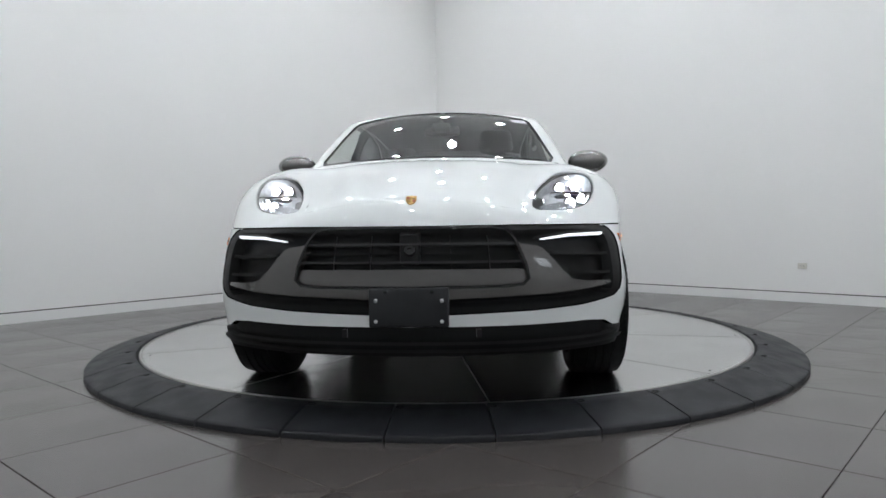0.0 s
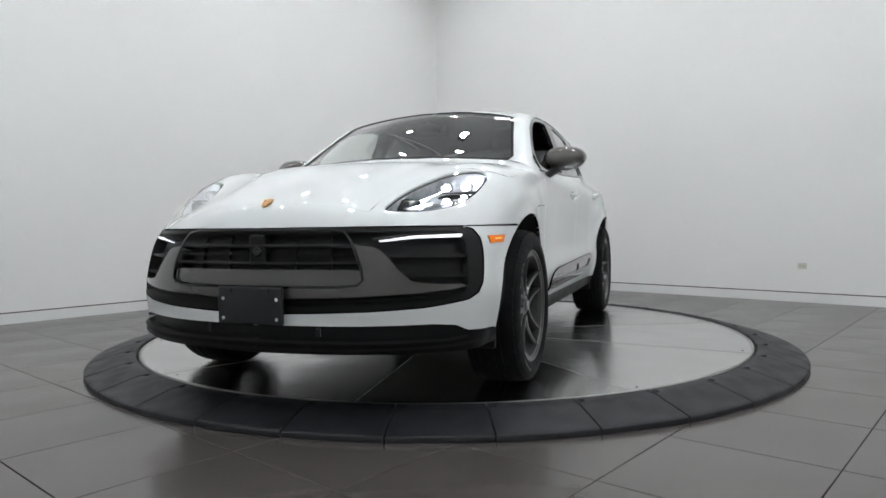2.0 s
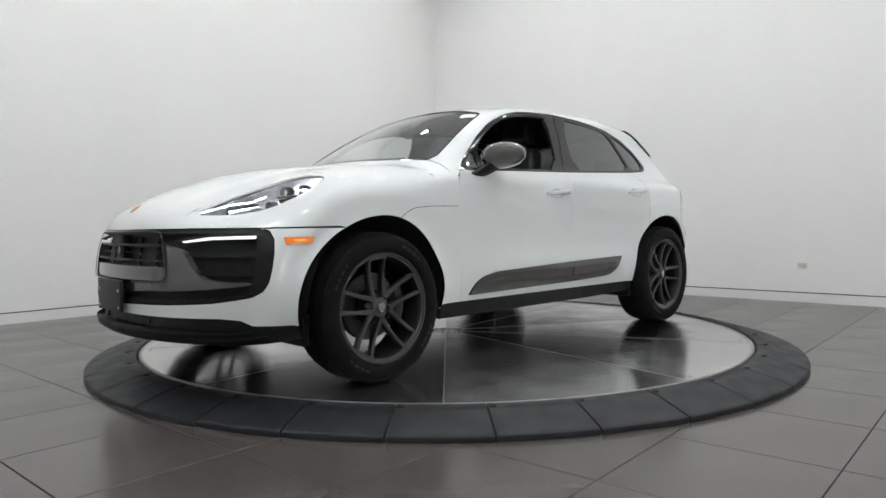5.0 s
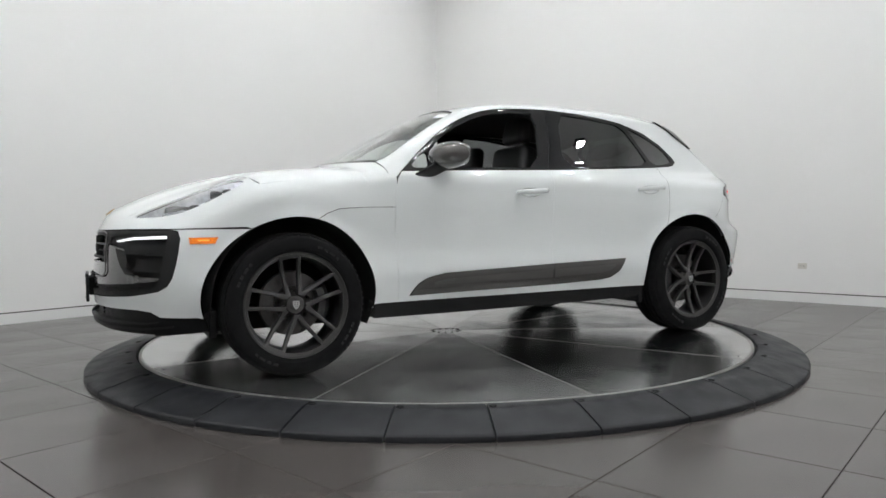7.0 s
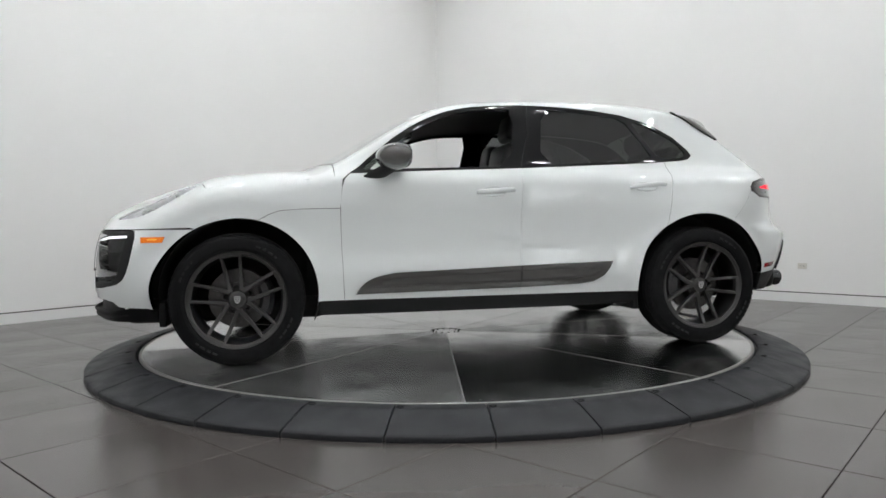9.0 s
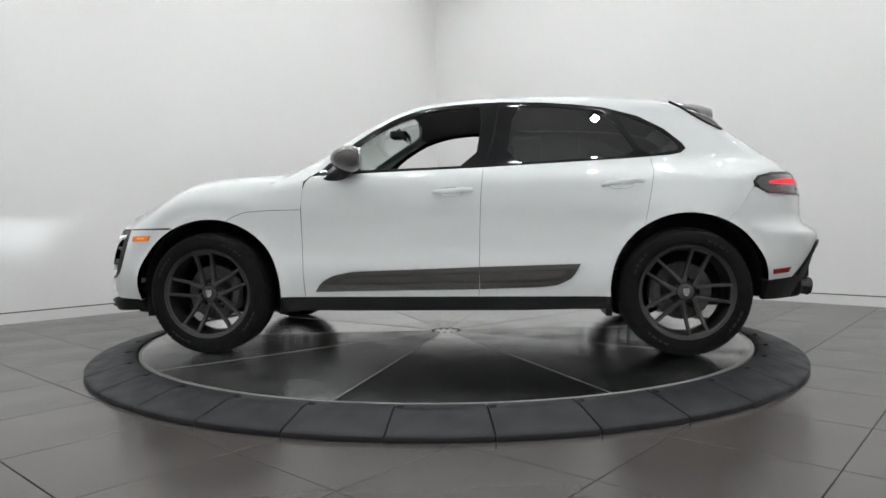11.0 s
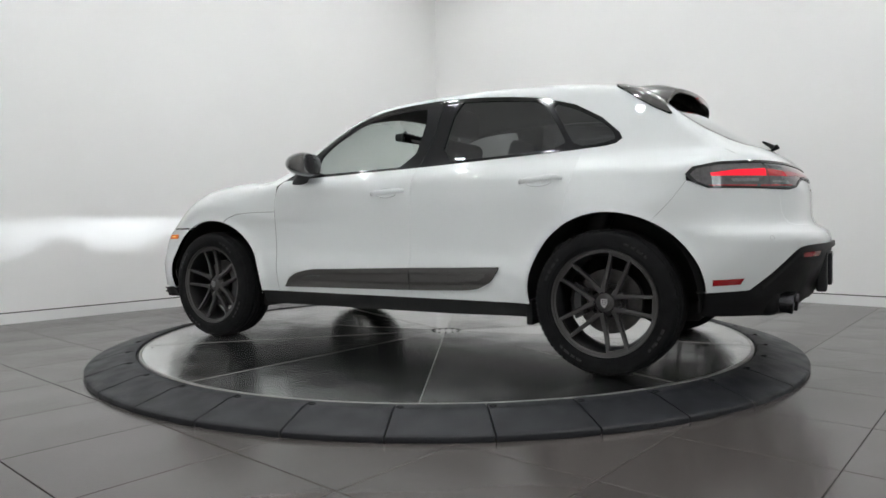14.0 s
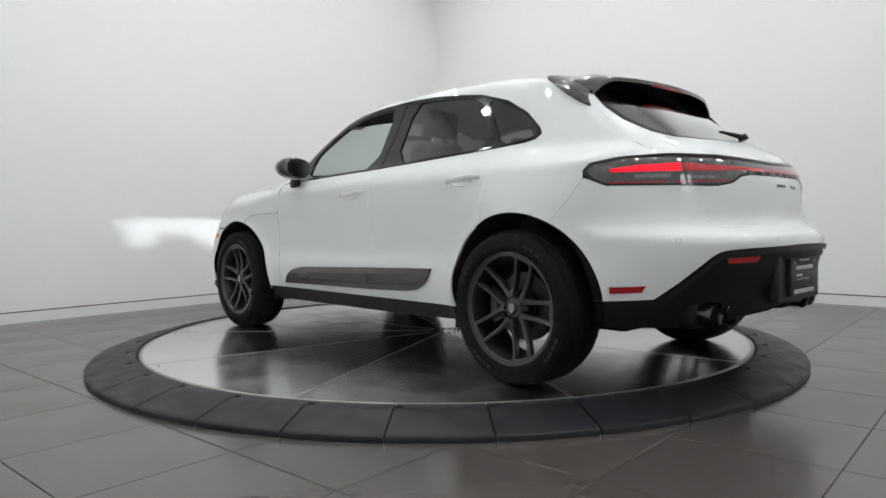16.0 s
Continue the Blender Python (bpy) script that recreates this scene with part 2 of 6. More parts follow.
# ---------------------------------------------------------------- ceiling spots
def ceiling_spot():
    t = thing("ceiling_spot", "square black ceiling light head giving white light", "ceiling light", "ceiling lights")
    bm = bmesh.new()
    for lo, hi in (((-0.080, -0.080, -0.060), (-0.061, 0.080, 0.0)), ((0.061, -0.080, -0.060), (0.080, 0.080, 0.0)),
                   ((-0.061, -0.080, -0.060), (0.061, -0.061, 0.0)), ((-0.061, 0.061, -0.060), (0.061, 0.080, 0.0))):
        box(bm, lo, hi)
    part("housing", bm, LAMP_BODY, t, smooth=False)
    bm = bmesh.new()
    box(bm, (-0.060, -0.060, -0.056), (0.060, 0.060, -0.045))
    part("lens", bm, LAMP_GLOW, t, "glowing white lens", smooth=False)
    return t


SPOT = ceiling_spot()
SPOT_ROWS = (1.1, 2.6, 4.1, 5.6, 7.1, 8.6)
first = True
for a in SPOT_ROWS:
    for b in SPOT_ROWS:
        p = C0 + DIR_L * a + DIR_R * b
        if first:
            SPOT.matrix_basis = pose(p.x, p.y, CEIL, 0, 0, 48)
            first = False
        else:
            copy_thing(SPOT, pose(p.x, p.y, CEIL, 0, 0, 48))


def wall_socket():
    t = thing("wall_socket", "small cream plastic double socket plate on the wall", "socket")
    bm = bmesh.new()
    box(bm, (-0.043, 0.0, -0.029), (0.043, 0.008, 0.029), bevel=0.004)
    part("plate", bm, SOCKET, t)
    for s in (-1, 1):
        for k in (-1, 1):
            bm = bmesh.new()
            box(bm, (s * 0.014 + k * 0.004 - 0.0015, 0.007, -0.006), (s * 0.014 + k * 0.004 + 0.0015, 0.0095, 0.006))
            part("slot", bm, BLACK_GAP, t)
    return t


sock = wall_socket()
sock.matrix_basis = M_WR @ pose((Vector((3.661, 2.04, 0)) - C0).dot(DIR_R), 0.0, 0.300)


# ---------------------------------------------------------------- the turntable
table = thing("turntable", "round brushed steel display turntable with radial sheets and bolted hub", "turntable")
NSECT = 10
for i in range(NSECT):
    bm = bmesh.new()
    a0, a1 = radians(-18 + 0.07), radians(18 - 0.07)
    r0, r1 = 0.115, TABLE_R - 0.018
    n = 14
    rings = []
    for z in (0.0, -0.02):
        inner = [bm.verts.new((r0 * math.cos(a0 + (a1 - a0) * k / n), r0 * math.sin(a0 + (a1 - a0) * k / n), z)) for k in range(n + 1)]
        outer = [bm.verts.new((r1 * math.cos(a0 + (a1 - a0) * k / n), r1 * math.sin(a0 + (a1 - a0) * k / n), z)) for k in range(n + 1)]
        rings.append((inner, outer))
    (i0, o0), (i1, o1) = rings
    for k in range(n):
        bm.faces.new((i0[k], o0[k], o0[k + 1], i0[k + 1]))
        bm.faces.new((o0[k], o1[k], o1[k + 1], o0[k + 1]))
    bm.faces.new((i0[0], i1[0], o1[0], o0[0]))
    bm.faces.new((i0[n], o0[n], o1[n], i1[n]))
    bmesh.ops.recalc_face_normals(bm, faces=bm.faces)
    ob = part("sheet", bm, STEEL if i % 2 else STEEL_B, table, smooth=False)
    ob.matrix_basis = pose(0, 0, 0, 0, 0, 81 + 18 + 36 * i)
for i in range(NSECT):
    bm = bmesh.new()
    box(bm, (0.118, -0.0022, -0.01), (TABLE_R - 0.02, 0.0022, 0.0012))
    part("seam_strip", bm, TRIM_STEEL, table, smooth=False).matrix_basis = pose(0, 0, 0, 0, 0, 81 + 36 * i)
bm = bmesh.new()
lathe(bm, [(0.0, -0.0022), (0.113, -0.0022), (0.113, -0.03)], 48, "z")
bmesh.ops.recalc_face_normals(bm, faces=bm.faces)
part("hub_plate", bm, STEEL, table)
bm = bmesh.new()
lathe(bm, [(TABLE_R - 0.017, -0.02), (TABLE_R - 0.017, 0.0025), (TABLE_R - 0.003, 0.0025), (TABLE_R, 0.0), (TABLE_R, -0.04)], 160, "z")
part("rim_band", bm, TRIM_STEEL, table, "narrow polished steel edge band")
bm = bmesh.new()
lathe(bm, [(0.0, -0.021), (TABLE_R - 0.01, -0.021), (TABLE_R - 0.01, -0.07)], 96, "z")
part("base_drum", bm, BLACK_GAP, table)
for i in range(12):
    bm = bmesh.new()
    lathe(bm, [(0.0, 0.002), (0.0075, 0.002), (0.009, -0.003)], 10, "z")
    bmesh.ops.recalc_face_normals(bm, faces=bm.faces)
    b = part("bolt", bm, BLACK_PLASTIC, table)
    b.matrix_basis = pose(0.095 * math.cos(radians(30 * i)), 0.095 * math.sin(radians(30 * i)), 0)
for i in range(NSECT):
    bm = bmesh.new()
    lathe(bm, [(0.0, 0.0015), (0.006, 0.0015), (0.007, -0.003)], 10, "z")
    b = part("screw", bm, BLACK_PLASTIC, table)
    b.matrix_basis = pose(1.97 * math.cos(radians(83 + 36 * i)), 1.97 * math.sin(radians(83 + 36 * i)), 0)

ramp = thing("turntable_ramp", "ring of black rubber ramp segments round the turntable", "ramp ring")
NSEG = 34
bm = bmesh.new()
a0, a1 = radians(-180 / NSEG + 0.10), radians(180 / NSEG - 0.10)
prof = [(TABLE_R + 0.016, -0.06), (TABLE_R + 0.016, 0.003), (TABLE_R + 0.024, 0.008), (TABLE_R + 0.10, 0.002), (2.20, -0.016), (2.300, -0.042), (2.317, -0.047), (2.322, -0.052), (2.322, FLOOR + 0.001)]
n = 6
cols = []
for k in range(n + 1):
    a = a0 + (a1 - a0) * k / n
    cols.append([bm.verts.new((r * math.cos(a), r * math.sin(a), z)) for r, z in prof])
for c, d in zip(cols, cols[1:]):
    for j in range(len(prof) - 1):
        bm.faces.new((c[j], c[j + 1], d[j + 1], d[j]))
bm.faces.new(cols[0][::-1])
bm.faces.new(cols[-1])
bmesh.ops.recalc_face_normals(bm, faces=bm.faces)
seg = part("segment", bm, RUBBER, ramp, sharp=50)
bm = bmesh.new()
lathe(bm, [(0.0, -0.004), (0.011, -0.004), (0.013, 0.0015), (0.015, 0.0025), (0.017, 0.0)], 14, "z")
bmesh.ops.recalc_face_normals(bm, faces=bm.faces)
hole = part("bolt_recess", bm, BLACK_GAP, seg)
hole.matrix_basis = pose(TABLE_R + 0.058, -0.17, 0.0064)
for i in range(NSEG):
    a = -90.7 + i * 360 / NSEG
    if i == 0:
        seg.matrix_basis = pose(0, 0, 0, 0, 0, a)
    else:
        s2 = seg.copy()
        scene.collection.objects.link(s2)
        s2.matrix_basis = pose(0, 0, 0, 0, 0, a)
        h2 = hole.copy()
        scene.collection.objects.link(h2)
        h2.parent = s2
bm = bmesh.new()
lathe(bm, [(TABLE_R - 0.006, -0.014), (TABLE_R + 0.017, -0.014), (TABLE_R + 0.03, -0.02), (2.29, -0.06)], 120, "z")
part("gap_liner", bm, BLACK_GAP, ramp)

# ---------------------------------------------------------------- the car's body surface
# Car space: x forward, y to its left, z up; the middle of the wheelbase at the origin, tyres on z = 0.
AXLE_F, AXLE_R = 1.4035, -1.4035
TYRE_R = 0.368


def curve(xs, ys, blur=0.035):
    """A smooth curve through points: monotone cubic pieces, softened over a short length."""
    xs, ys = np.array(xs, float), np.array(ys, float)
    d = np.diff(ys) / np.diff(xs)
    t = np.zeros_like(ys)
    t[1:-1] = np.where(d[:-1] * d[1:] > 0, 2 * d[:-1] * d[1:] / (d[:-1] + d[1:] + 1e-12), 0)
    t[0], t[-1] = d[0], d[-1]
    gx = np.arange(xs[0] - 1.0, xs[-1] + 1.0, 0.004)
    xc = np.clip(gx, xs[0], xs[-1])
    i = np.clip(np.searchsorted(xs, xc) - 1, 0, len(xs) - 2)
    h = xs[i + 1] - xs[i]
    u = (xc - xs[i]) / h
    v = ys[i] * (1 + 2 * u) * (1 - u) ** 2 + t[i] * h * u * (1 - u) ** 2 + ys[i + 1] * u * u * (3 - 2 * u) + t[i + 1] * h * u * u * (u - 1)
    v = v + np.where(gx < xs[0], (gx - xs[0]) * t[0], 0) + np.where(gx > xs[-1], (gx - xs[-1]) * t[-1], 0)
    k = np.exp(-(np.arange(-60, 61) * 0.004 / blur) ** 2 / 2)
    v = np.convolve(np.pad(v, 60, "edge"), k / k.sum(), "valid")
    return lambda x: np.interp(x, gx, v)


def smax(a, b, k):
    h = np.maximum(k - np.abs(a - b), 0)
    return np.maximum(a, b) + h * h / (4 * k)


def gauss(x, c, w):
    return np.exp(-((x - c) / w) ** 2)


def step(x, a, b):
    s = np.clip((x - a) / (b - a), 0, 1)
    return s * s * (3 - 2 * s)


# door section: half width by height, lower body then the leaning greenhouse
SECTION = curve([0.18, 0.26, 0.34, 0.42, 0.50, 0.62, 0.76, 0.90, 1.00, 1.05, 1.085, 1.12, 1.20, 1.35, 1.50, 1.62],
                [0.80, 0.850, 0.868, 0.886, 0.892, 0.876, 0.880, 0.891, 0.889, 0.874, 0.840, 0.808, 0.775, 0.718, 0.660, 0.61], 0.022)
# the middle line of bonnet, windscreen, roof and tail
TOP = curve([-2.40, -2.28, -2.20, -2.12, -2.04, -1.90, -1.76, -1.66, -1.56, -1.40, -1.10, -0.80, -0.50, -0.20, 0.0, 0.18, 0.32, 0.566, 0.74, 0.94, 1.08, 1.17, 1.30, 1.55, 1.80, 2.00, 2.10, 2.19, 2.260, 2.297],
            [0.60, 0.98, 1.080, 1.125, 1.168, 1.258, 1.352, 1.424, 1.485, 1.530, 1.566, 1.581, 1.585, 1.580, 1.570, 1.548, 1.512, 1.398, 1.300, 1.188, 1.128, 1.108, 1.099, 1.076, 1.022, 0.957, 0.917, 0.877, 0.83, 0.76], 0.03)
PLAN = curve([-2.3, -2.1, -1.9, -1.75, -1.6, -1.4035, -1.2, -1.0, -0.8, 0.6, 0.9, 1.1, 1.4035, 1.6, 1.75, 1.9, 2.05, 2.2],
             [-0.10, -0.055, -0.010, 0.022, 0.045, 0.055, 0.045, 0.022, 0.006, 0.0, 0.010, 0.030, 0.048, 0.044, 0.034, 0.014, -0.006, -0.04], 0.07)
GREEN = curve([-2.2, -1.8, -1.5, -1.2, -0.8, 0.0, 0.5, 0.9], [-0.15, -0.085, -0.045, -0.02, -0.003, 0.0, -0.005, -0.02], 0.08)
NOSE = curve([0.16, 0.24, 0.30, 0.36, 0.42, 0.50, 0.60, 0.70, 0.76, 0.84, 0.92], [2.186, 2.278, 2.311, 2.307, 2.317, 2.322, 2.314, 2.300, 2.290, 2.270, 2.23], 0.02)
STERN = curve([0.18, 0.30, 0.40, 0.52, 0.62, 0.68, 0.705, 0.735, 0.80, 0.90, 1.00, 1.08, 1.16], [-2.16, -2.24, -2.30, -2.345, -2.372, -2.380, -2.372, -2.300, -2.275, -2.272, -2.262, -2.225, -2.13], 0.014)


def body(x, y, z):
    """Negative inside the car's outer skin."""
    y = np.abs(y)
    upper = step(z, 1.02, 1.12)
    lower = (1 - upper)
    haunch = step(z, 0.15, 0.45) * (1 - step(z, 0.80 + 0.09 * step(x, 0.8, 1.3), 1.06 + 0.05 * step(x, 0.8, 1.3)))
    w = SECTION(z) + PLAN(x) * np.where(PLAN(x) > 0, haunch, lower) + GREEN(x) * upper
    # lips of the wheel arches
    for ax in (AXLE_F, AXLE_R):
        r = np.hypot(x - ax, z - 0.375)
        w = w + 0.012 * gauss(r, 0.43, 0.04) * step(z, 0.2, 0.3)
    side = y - w
    lead = step(x, 1.45, 2.10)
    sweep = (0.20 * y ** 2 + 0.27 * y ** 4) * (0.12 + 0.88 * lead) * step(x, 1.0, 1.3) + 0.20 * y ** 2 * (1 - step(x, 0.9, 1.25)) * step(x, -0.6, 0.3) - 0.16 * y ** 2 * (1 - step(x, -1.9, -1.1))
    crown = np.where(x > 1.0, 0.045 * (y / 0.7) ** 2 + 0.05 * lead * (y / 0.6) ** 2, 0.038 * (y / 0.6) ** 2)
    crown = crown - 0.022 * gauss(y, 0.70, 0.13) * step(x, 0.95, 1.2) * (1 - step(x, 1.8, 2.1))
    ridge = np.clip(0.29 + 0.20 * (2.2 - x), 0.29, 0.50)
    crown = crown - 0.008 * (1 - step(y, ridge - 0.05, ridge + 0.05)) * step(x, 1.05, 1.25) * (1 - step(x, 1.95, 2.2))
    top = (z - TOP(x + sweep) + crown) * 0.85
    front = (x - NOSE(z) + 0.235 * y ** 2 + 0.235 * y ** 4)
    rear = (STERN(z) - x + 0.25 * y ** 2 + 0.43 * y ** 4)
    f = smax(side, top, 0.05 + 0.045 * step(x, 0.9, 1.3))
    f = smax(f, front, 0.07)
    f = smax(f, rear, 0.08)
    return smax(f, 0.19 - z, 0.03)


def solve(p0, d, t0, t1, steps=44):
    """The outermost crossing of the skin on rays p0 + t d, t from t1 (outside) down to t0."""
    n = 40
    ts = np.linspace(t1, t0, n)
    lo = np.full(len(p0), np.nan)
    hi = np.full(len(p0), t1)
    found = np.zeros(len(p0), bool)
    for t in ts[1:]:
        q = p0 + t * d
        inside = body(q[:, 0], q[:, 1], q[:, 2]) < 0
        hit = inside & ~found
        lo[hit] = t
        found |= hit
        hi[~found] = t
    lo = np.where(found, lo, t0)
    for _ in range(18):
        mid = (lo + hi) / 2
        q = p0 + mid[:, None] * d
        inside = body(q[:, 0], q[:, 1], q[:, 2]) < 0
        lo = np.where(inside, mid, lo)
        hi = np.where(inside, hi, mid)
    return p0 + lo[:, None] * d, found


def normals(p):
    e = 0.004
    g = np.stack([body(p[:, 0] + e, p[:, 1], p[:, 2]) - body(p[:, 0] - e, p[:, 1], p[:, 2]),
                  body(p[:, 0], p[:, 1] + e, p[:, 2]) - body(p[:, 0], p[:, 1] - e, p[:, 2]),
                  body(p[:, 0], p[:, 1], p[:, 2] + e) - body(p[:, 0], p[:, 1], p[:, 2] - e)], 1)
    mid = np.abs(p[:, 1]) < 0.003
    g[mid, 1] = 0
    return g / (np.linalg.norm(g, axis=1, keepdims=True) + 1e-12)


# Two maps of the skin. "around": (s, z), s runs along the side as x and fans round the two ends to the
# middle line. "over": (x, y) from above.
FAN_F, FAN_R, FAN = 1.45, -1.45, 0.85


def around(s, z):
    s, z = np.asarray(s, float), np.asarray(z, float)
    af = np.pi / 2 - np.maximum(s - FAN_F, 0) / FAN
    ar = np.pi / 2 + np.maximum(FAN_R - s, 0) / FAN
    ang = np.where(s > FAN_F, af, np.where(s < FAN_R, ar, np.pi / 2))
    p0 = np.stack([np.clip(s, FAN_R, FAN_F), np.zeros_like(s), z], 1)
    d = np.stack([np.cos(ang), np.sin(ang), np.zeros_like(s)], 1)
    return solve(p0, d, 0.0, 1.25)


def to_s(x, y):
    """s on the map "around" of a place (x, y)."""
    if x > FAN_F:
        return FAN_F + FAN * (math.pi / 2 - math.atan2(y, x - FAN_F))
    if x < FAN_R:
        return FAN_R - FAN * (math.atan2(y, x - FAN_R) - math.pi / 2)
    return x


S_FRONT, S_REAR = FAN_F + FAN * math.pi / 2, FAN_R - FAN * math.pi / 2


def over(x, y):
    x, y = np.asarray(x, float), np.asarray(y, float)
    p0 = np.stack([x, y, np.zeros_like(x)], 1)
    return solve(p0, np.tile([0.0, 0.0, 1.0], (len(x), 1)), 0.3, 1.7)


def edge_height(s):
    """The height at which the two maps meet: where the skin turns from side to top."""
    zs = np.linspace(1.66, 0.70, 160)
    out = np.zeros(len(s))
    for i, a in enumerate(s):
        p, ok = around(np.full(len(zs), a), zs)
        n = normals(p)
        limit = 0.80 if a > 0.9 else 0.66
        good = ok & (n[:, 2] < limit)
        out[i] = zs[np.argmax(good)]
    return out


# ---------------------------------------------------------------- panels cut from the skin
def inside(poly, pts):
    x, y = pts[:, 0], pts[:, 1]
    r = np.zeros(len(pts), bool)
    for (x0, y0), (x1, y1) in zip(poly, np.roll(poly, -1, 0)):
        c = ((y0 > y) != (y1 > y)) & (x < (x1 - x0) * (y - y0) / (y1 - y0 + 1e-15) + x0)
        r ^= c
    return r


def far_from(poly, pts, d):
    best = np.full(len(pts), 9.0)
    for a, b in zip(poly, np.roll(poly, -1, 0)):
        ab = b - a
        t = np.clip(((pts - a) @ ab) / (ab @ ab + 1e-15), 0, 1)
        best = np.minimum(best, np.linalg.norm(pts - a - t[:, None] * ab, axis=1))
    return best > d


def round_off(pts, times=2):
    """Corner cutting of a closed outline."""
    p = np.array(pts, float)
    for _ in range(times):
        q = np.roll(p, -1, 0)
        p = np.stack([0.78 * p + 0.22 * q, 0.22 * p + 0.78 * q], 1).reshape(-1, 2)
    return p


def fine_loop(pts, step_len):
    out = []
    p = np.array(pts, float)
    for a, b in zip(p, np.roll(p, -1, 0)):
        n = max(1, int(np.ceil(np.linalg.norm(b - a) / step_len)))
        out += [a + (b - a) * k / n for k in range(n)]
    return np.array(out)


def shrink(p, d, fixed):
    """Move an outline inwards by d, but for the vertices that are fixed."""
    if not d:
        return p
    area = np.sum(p[:, 0] * np.roll(p[:, 1], -1) - np.roll(p[:, 0], -1) * p[:, 1])
    e = np.roll(p, -1, 0) - p
    e = e / (np.linalg.norm(e, axis=1, keepdims=True) + 1e-12)
    n = np.stack([-e[:, 1], e[:, 0]], 1) * np.sign(area)
    nn = n + np.roll(n, 1, 0)
    nn = nn / np.maximum(np.linalg.norm(nn, axis=1, keepdims=True), 0.7)
    return np.where(fixed[:, None], p, p + nn * d)


class Skin:
    """Collects patches of the car's skin and makes one mesh of them."""

    def __init__(self):
        self.v, self.n, self.f = [], [], []
        self.count = 0

    def add(self, v, n, f):
        self.v.append(v)
        self.n.append(n)
        self.f += [tuple(i + self.count for i in t) for t in f]
        self.count += len(v)

    def patch(self, chart, outline, holes=(), grid=0.03, gap=0.0015, flange=0.012, lift=0.0, seam=None, hole_flange=None):
        """One patch: an outline and holes on a map. seam(p): vertices on an inner joint, with no gap there."""
        loops = []
        for k, l in enumerate((outline, *holes)):
            l = fine_loop(l, grid * 0.8)
            if chart == "around":
                fixed = (np.abs(l[:, 0] - S_FRONT) < 1e-4) | (np.abs(l[:, 0] - S_REAR) < 1e-4)
            else:
                fixed = np.abs(l[:, 1]) < 1e-4
            if seam is not None:
                fixed |= seam(l)
            loops.append((shrink(l, gap if k == 0 else -gap, fixed), fixed))
        lo, hi = loops[0][0].min(0), loops[0][0].max(0)
        gx, gy = np.meshgrid(np.arange(lo[0], hi[0], grid), np.arange(lo[1], hi[1], grid), indexing="ij")
        gx = gx + 0.5 * grid * (np.arange(gx.shape[1]) % 2)[None, :]
        g = np.stack([gx.ravel(), gy.ravel()], 1)
        keep = inside(loops[0][0], g) & far_from(loops[0][0], g, grid * 0.45)
        for h, _ in loops[1:]:
            keep &= ~inside(h, g) & far_from(h, g, grid * 0.45)
        g = g[keep]
        pts, edges, start = [], [], []
        for l, _ in loops:
            a = len(pts)
            start.append(a)
            pts += [Vector(q) for q in l]
            edges += [(a + i, a + (i + 1) % len(l)) for i in range(len(l))]
        pts += [Vector(q) for q in g]
        from mathutils import geometry
        vs, _, fs, *_ = geometry.delaunay_2d_cdt(pts, edges, [], 0, 1e-6)
        v2 = np.array([tuple(v) for v in vs])
        tri = np.array([f for f in fs if len(f) == 3])
        c = v2[tri].mean(1)
        ok = inside(loops[0][0], c)
        for h, _ in loops[1:]:
            ok &= ~inside(h, c)
        tri = tri[ok]
        a, b, d = v2[tri[:, 0]], v2[tri[:, 1]], v2[tri[:, 2]]
        area = (b[:, 0] - a[:, 0]) * (d[:, 1] - a[:, 1]) - (b[:, 1] - a[:, 1]) * (d[:, 0] - a[:, 0])
        flip = area < 0 if chart == "over" else area > 0
        tri[flip] = tri[flip][:, ::-1]
        p3, found = around(v2[:, 0], v2[:, 1]) if chart == "around" else over(v2[:, 0], v2[:, 1])
        n3 = normals(p3)
        p3 = p3 + n3 * lift
        self.add(p3, n3, [tuple(t) for t in tri])
        if flange:
            for l, fixed in loops:
                q, _ = around(l[:, 0], l[:, 1]) if chart == "around" else over(l[:, 0], l[:, 1])
                nq = normals(q)
                q = q + nq * lift
                m = len(q)
                w = np.concatenate([q, q - nq * flange])
                ring = []
                for i in range(m):
                    j = (i + 1) % m
                    if fixed[i] and fixed[j]:
                        continue
                    ring.append((i, j, m + j, m + i))
                tang = np.roll(q, -1, 0) - np.roll(q, 1, 0)
                side = np.cross(tang, nq)
                side /= np.linalg.norm(side, axis=1, keepdims=True) + 1e-12
                self.add(w, np.concatenate([nq * 0.7 + side * 0.7] * 2), ring)
        return self

    def make(self, name, mat, parent, label="", both=False, right=False):
        """both: the mesh goes on across the middle line; right: the mirrored part of the other side."""
        v, n, f = np.concatenate(self.v), np.concatenate(self.n), list(self.f)
        mv, mn = v * (1, -1, 1), n * (1, -1, 1)
        mf = [t[::-1] for t in f]
        if both:
            f = f + [tuple(i + len(v) for i in t) for t in mf]
            v, n = np.concatenate([v, mv]), np.concatenate([n, mn])
        elif right:
            v, n, f = mv, mn, mf
        me = bpy.data.meshes.new(name)
        me.from_pydata([tuple(q) for q in v], [], f)
        me.materials.append(mat)
        me.update()
        me.shade_smooth()
        n = n / (np.linalg.norm(n, axis=1, keepdims=True) + 1e-12)
        me.normals_split_custom_set_from_vertices([tuple(q) for q in n])
        ob = new(name, me)
        ob.parent = parent
        if label:
            ob["label"] = label
        return ob


def arc(cx, cz, r, a0, a1, n=18):
    return [(cx + r * math.cos(radians(a0 + (a1 - a0) * k / n)), cz + r * math.sin(radians(a0 + (a1 - a0) * k / n))) for k in range(n + 1)]


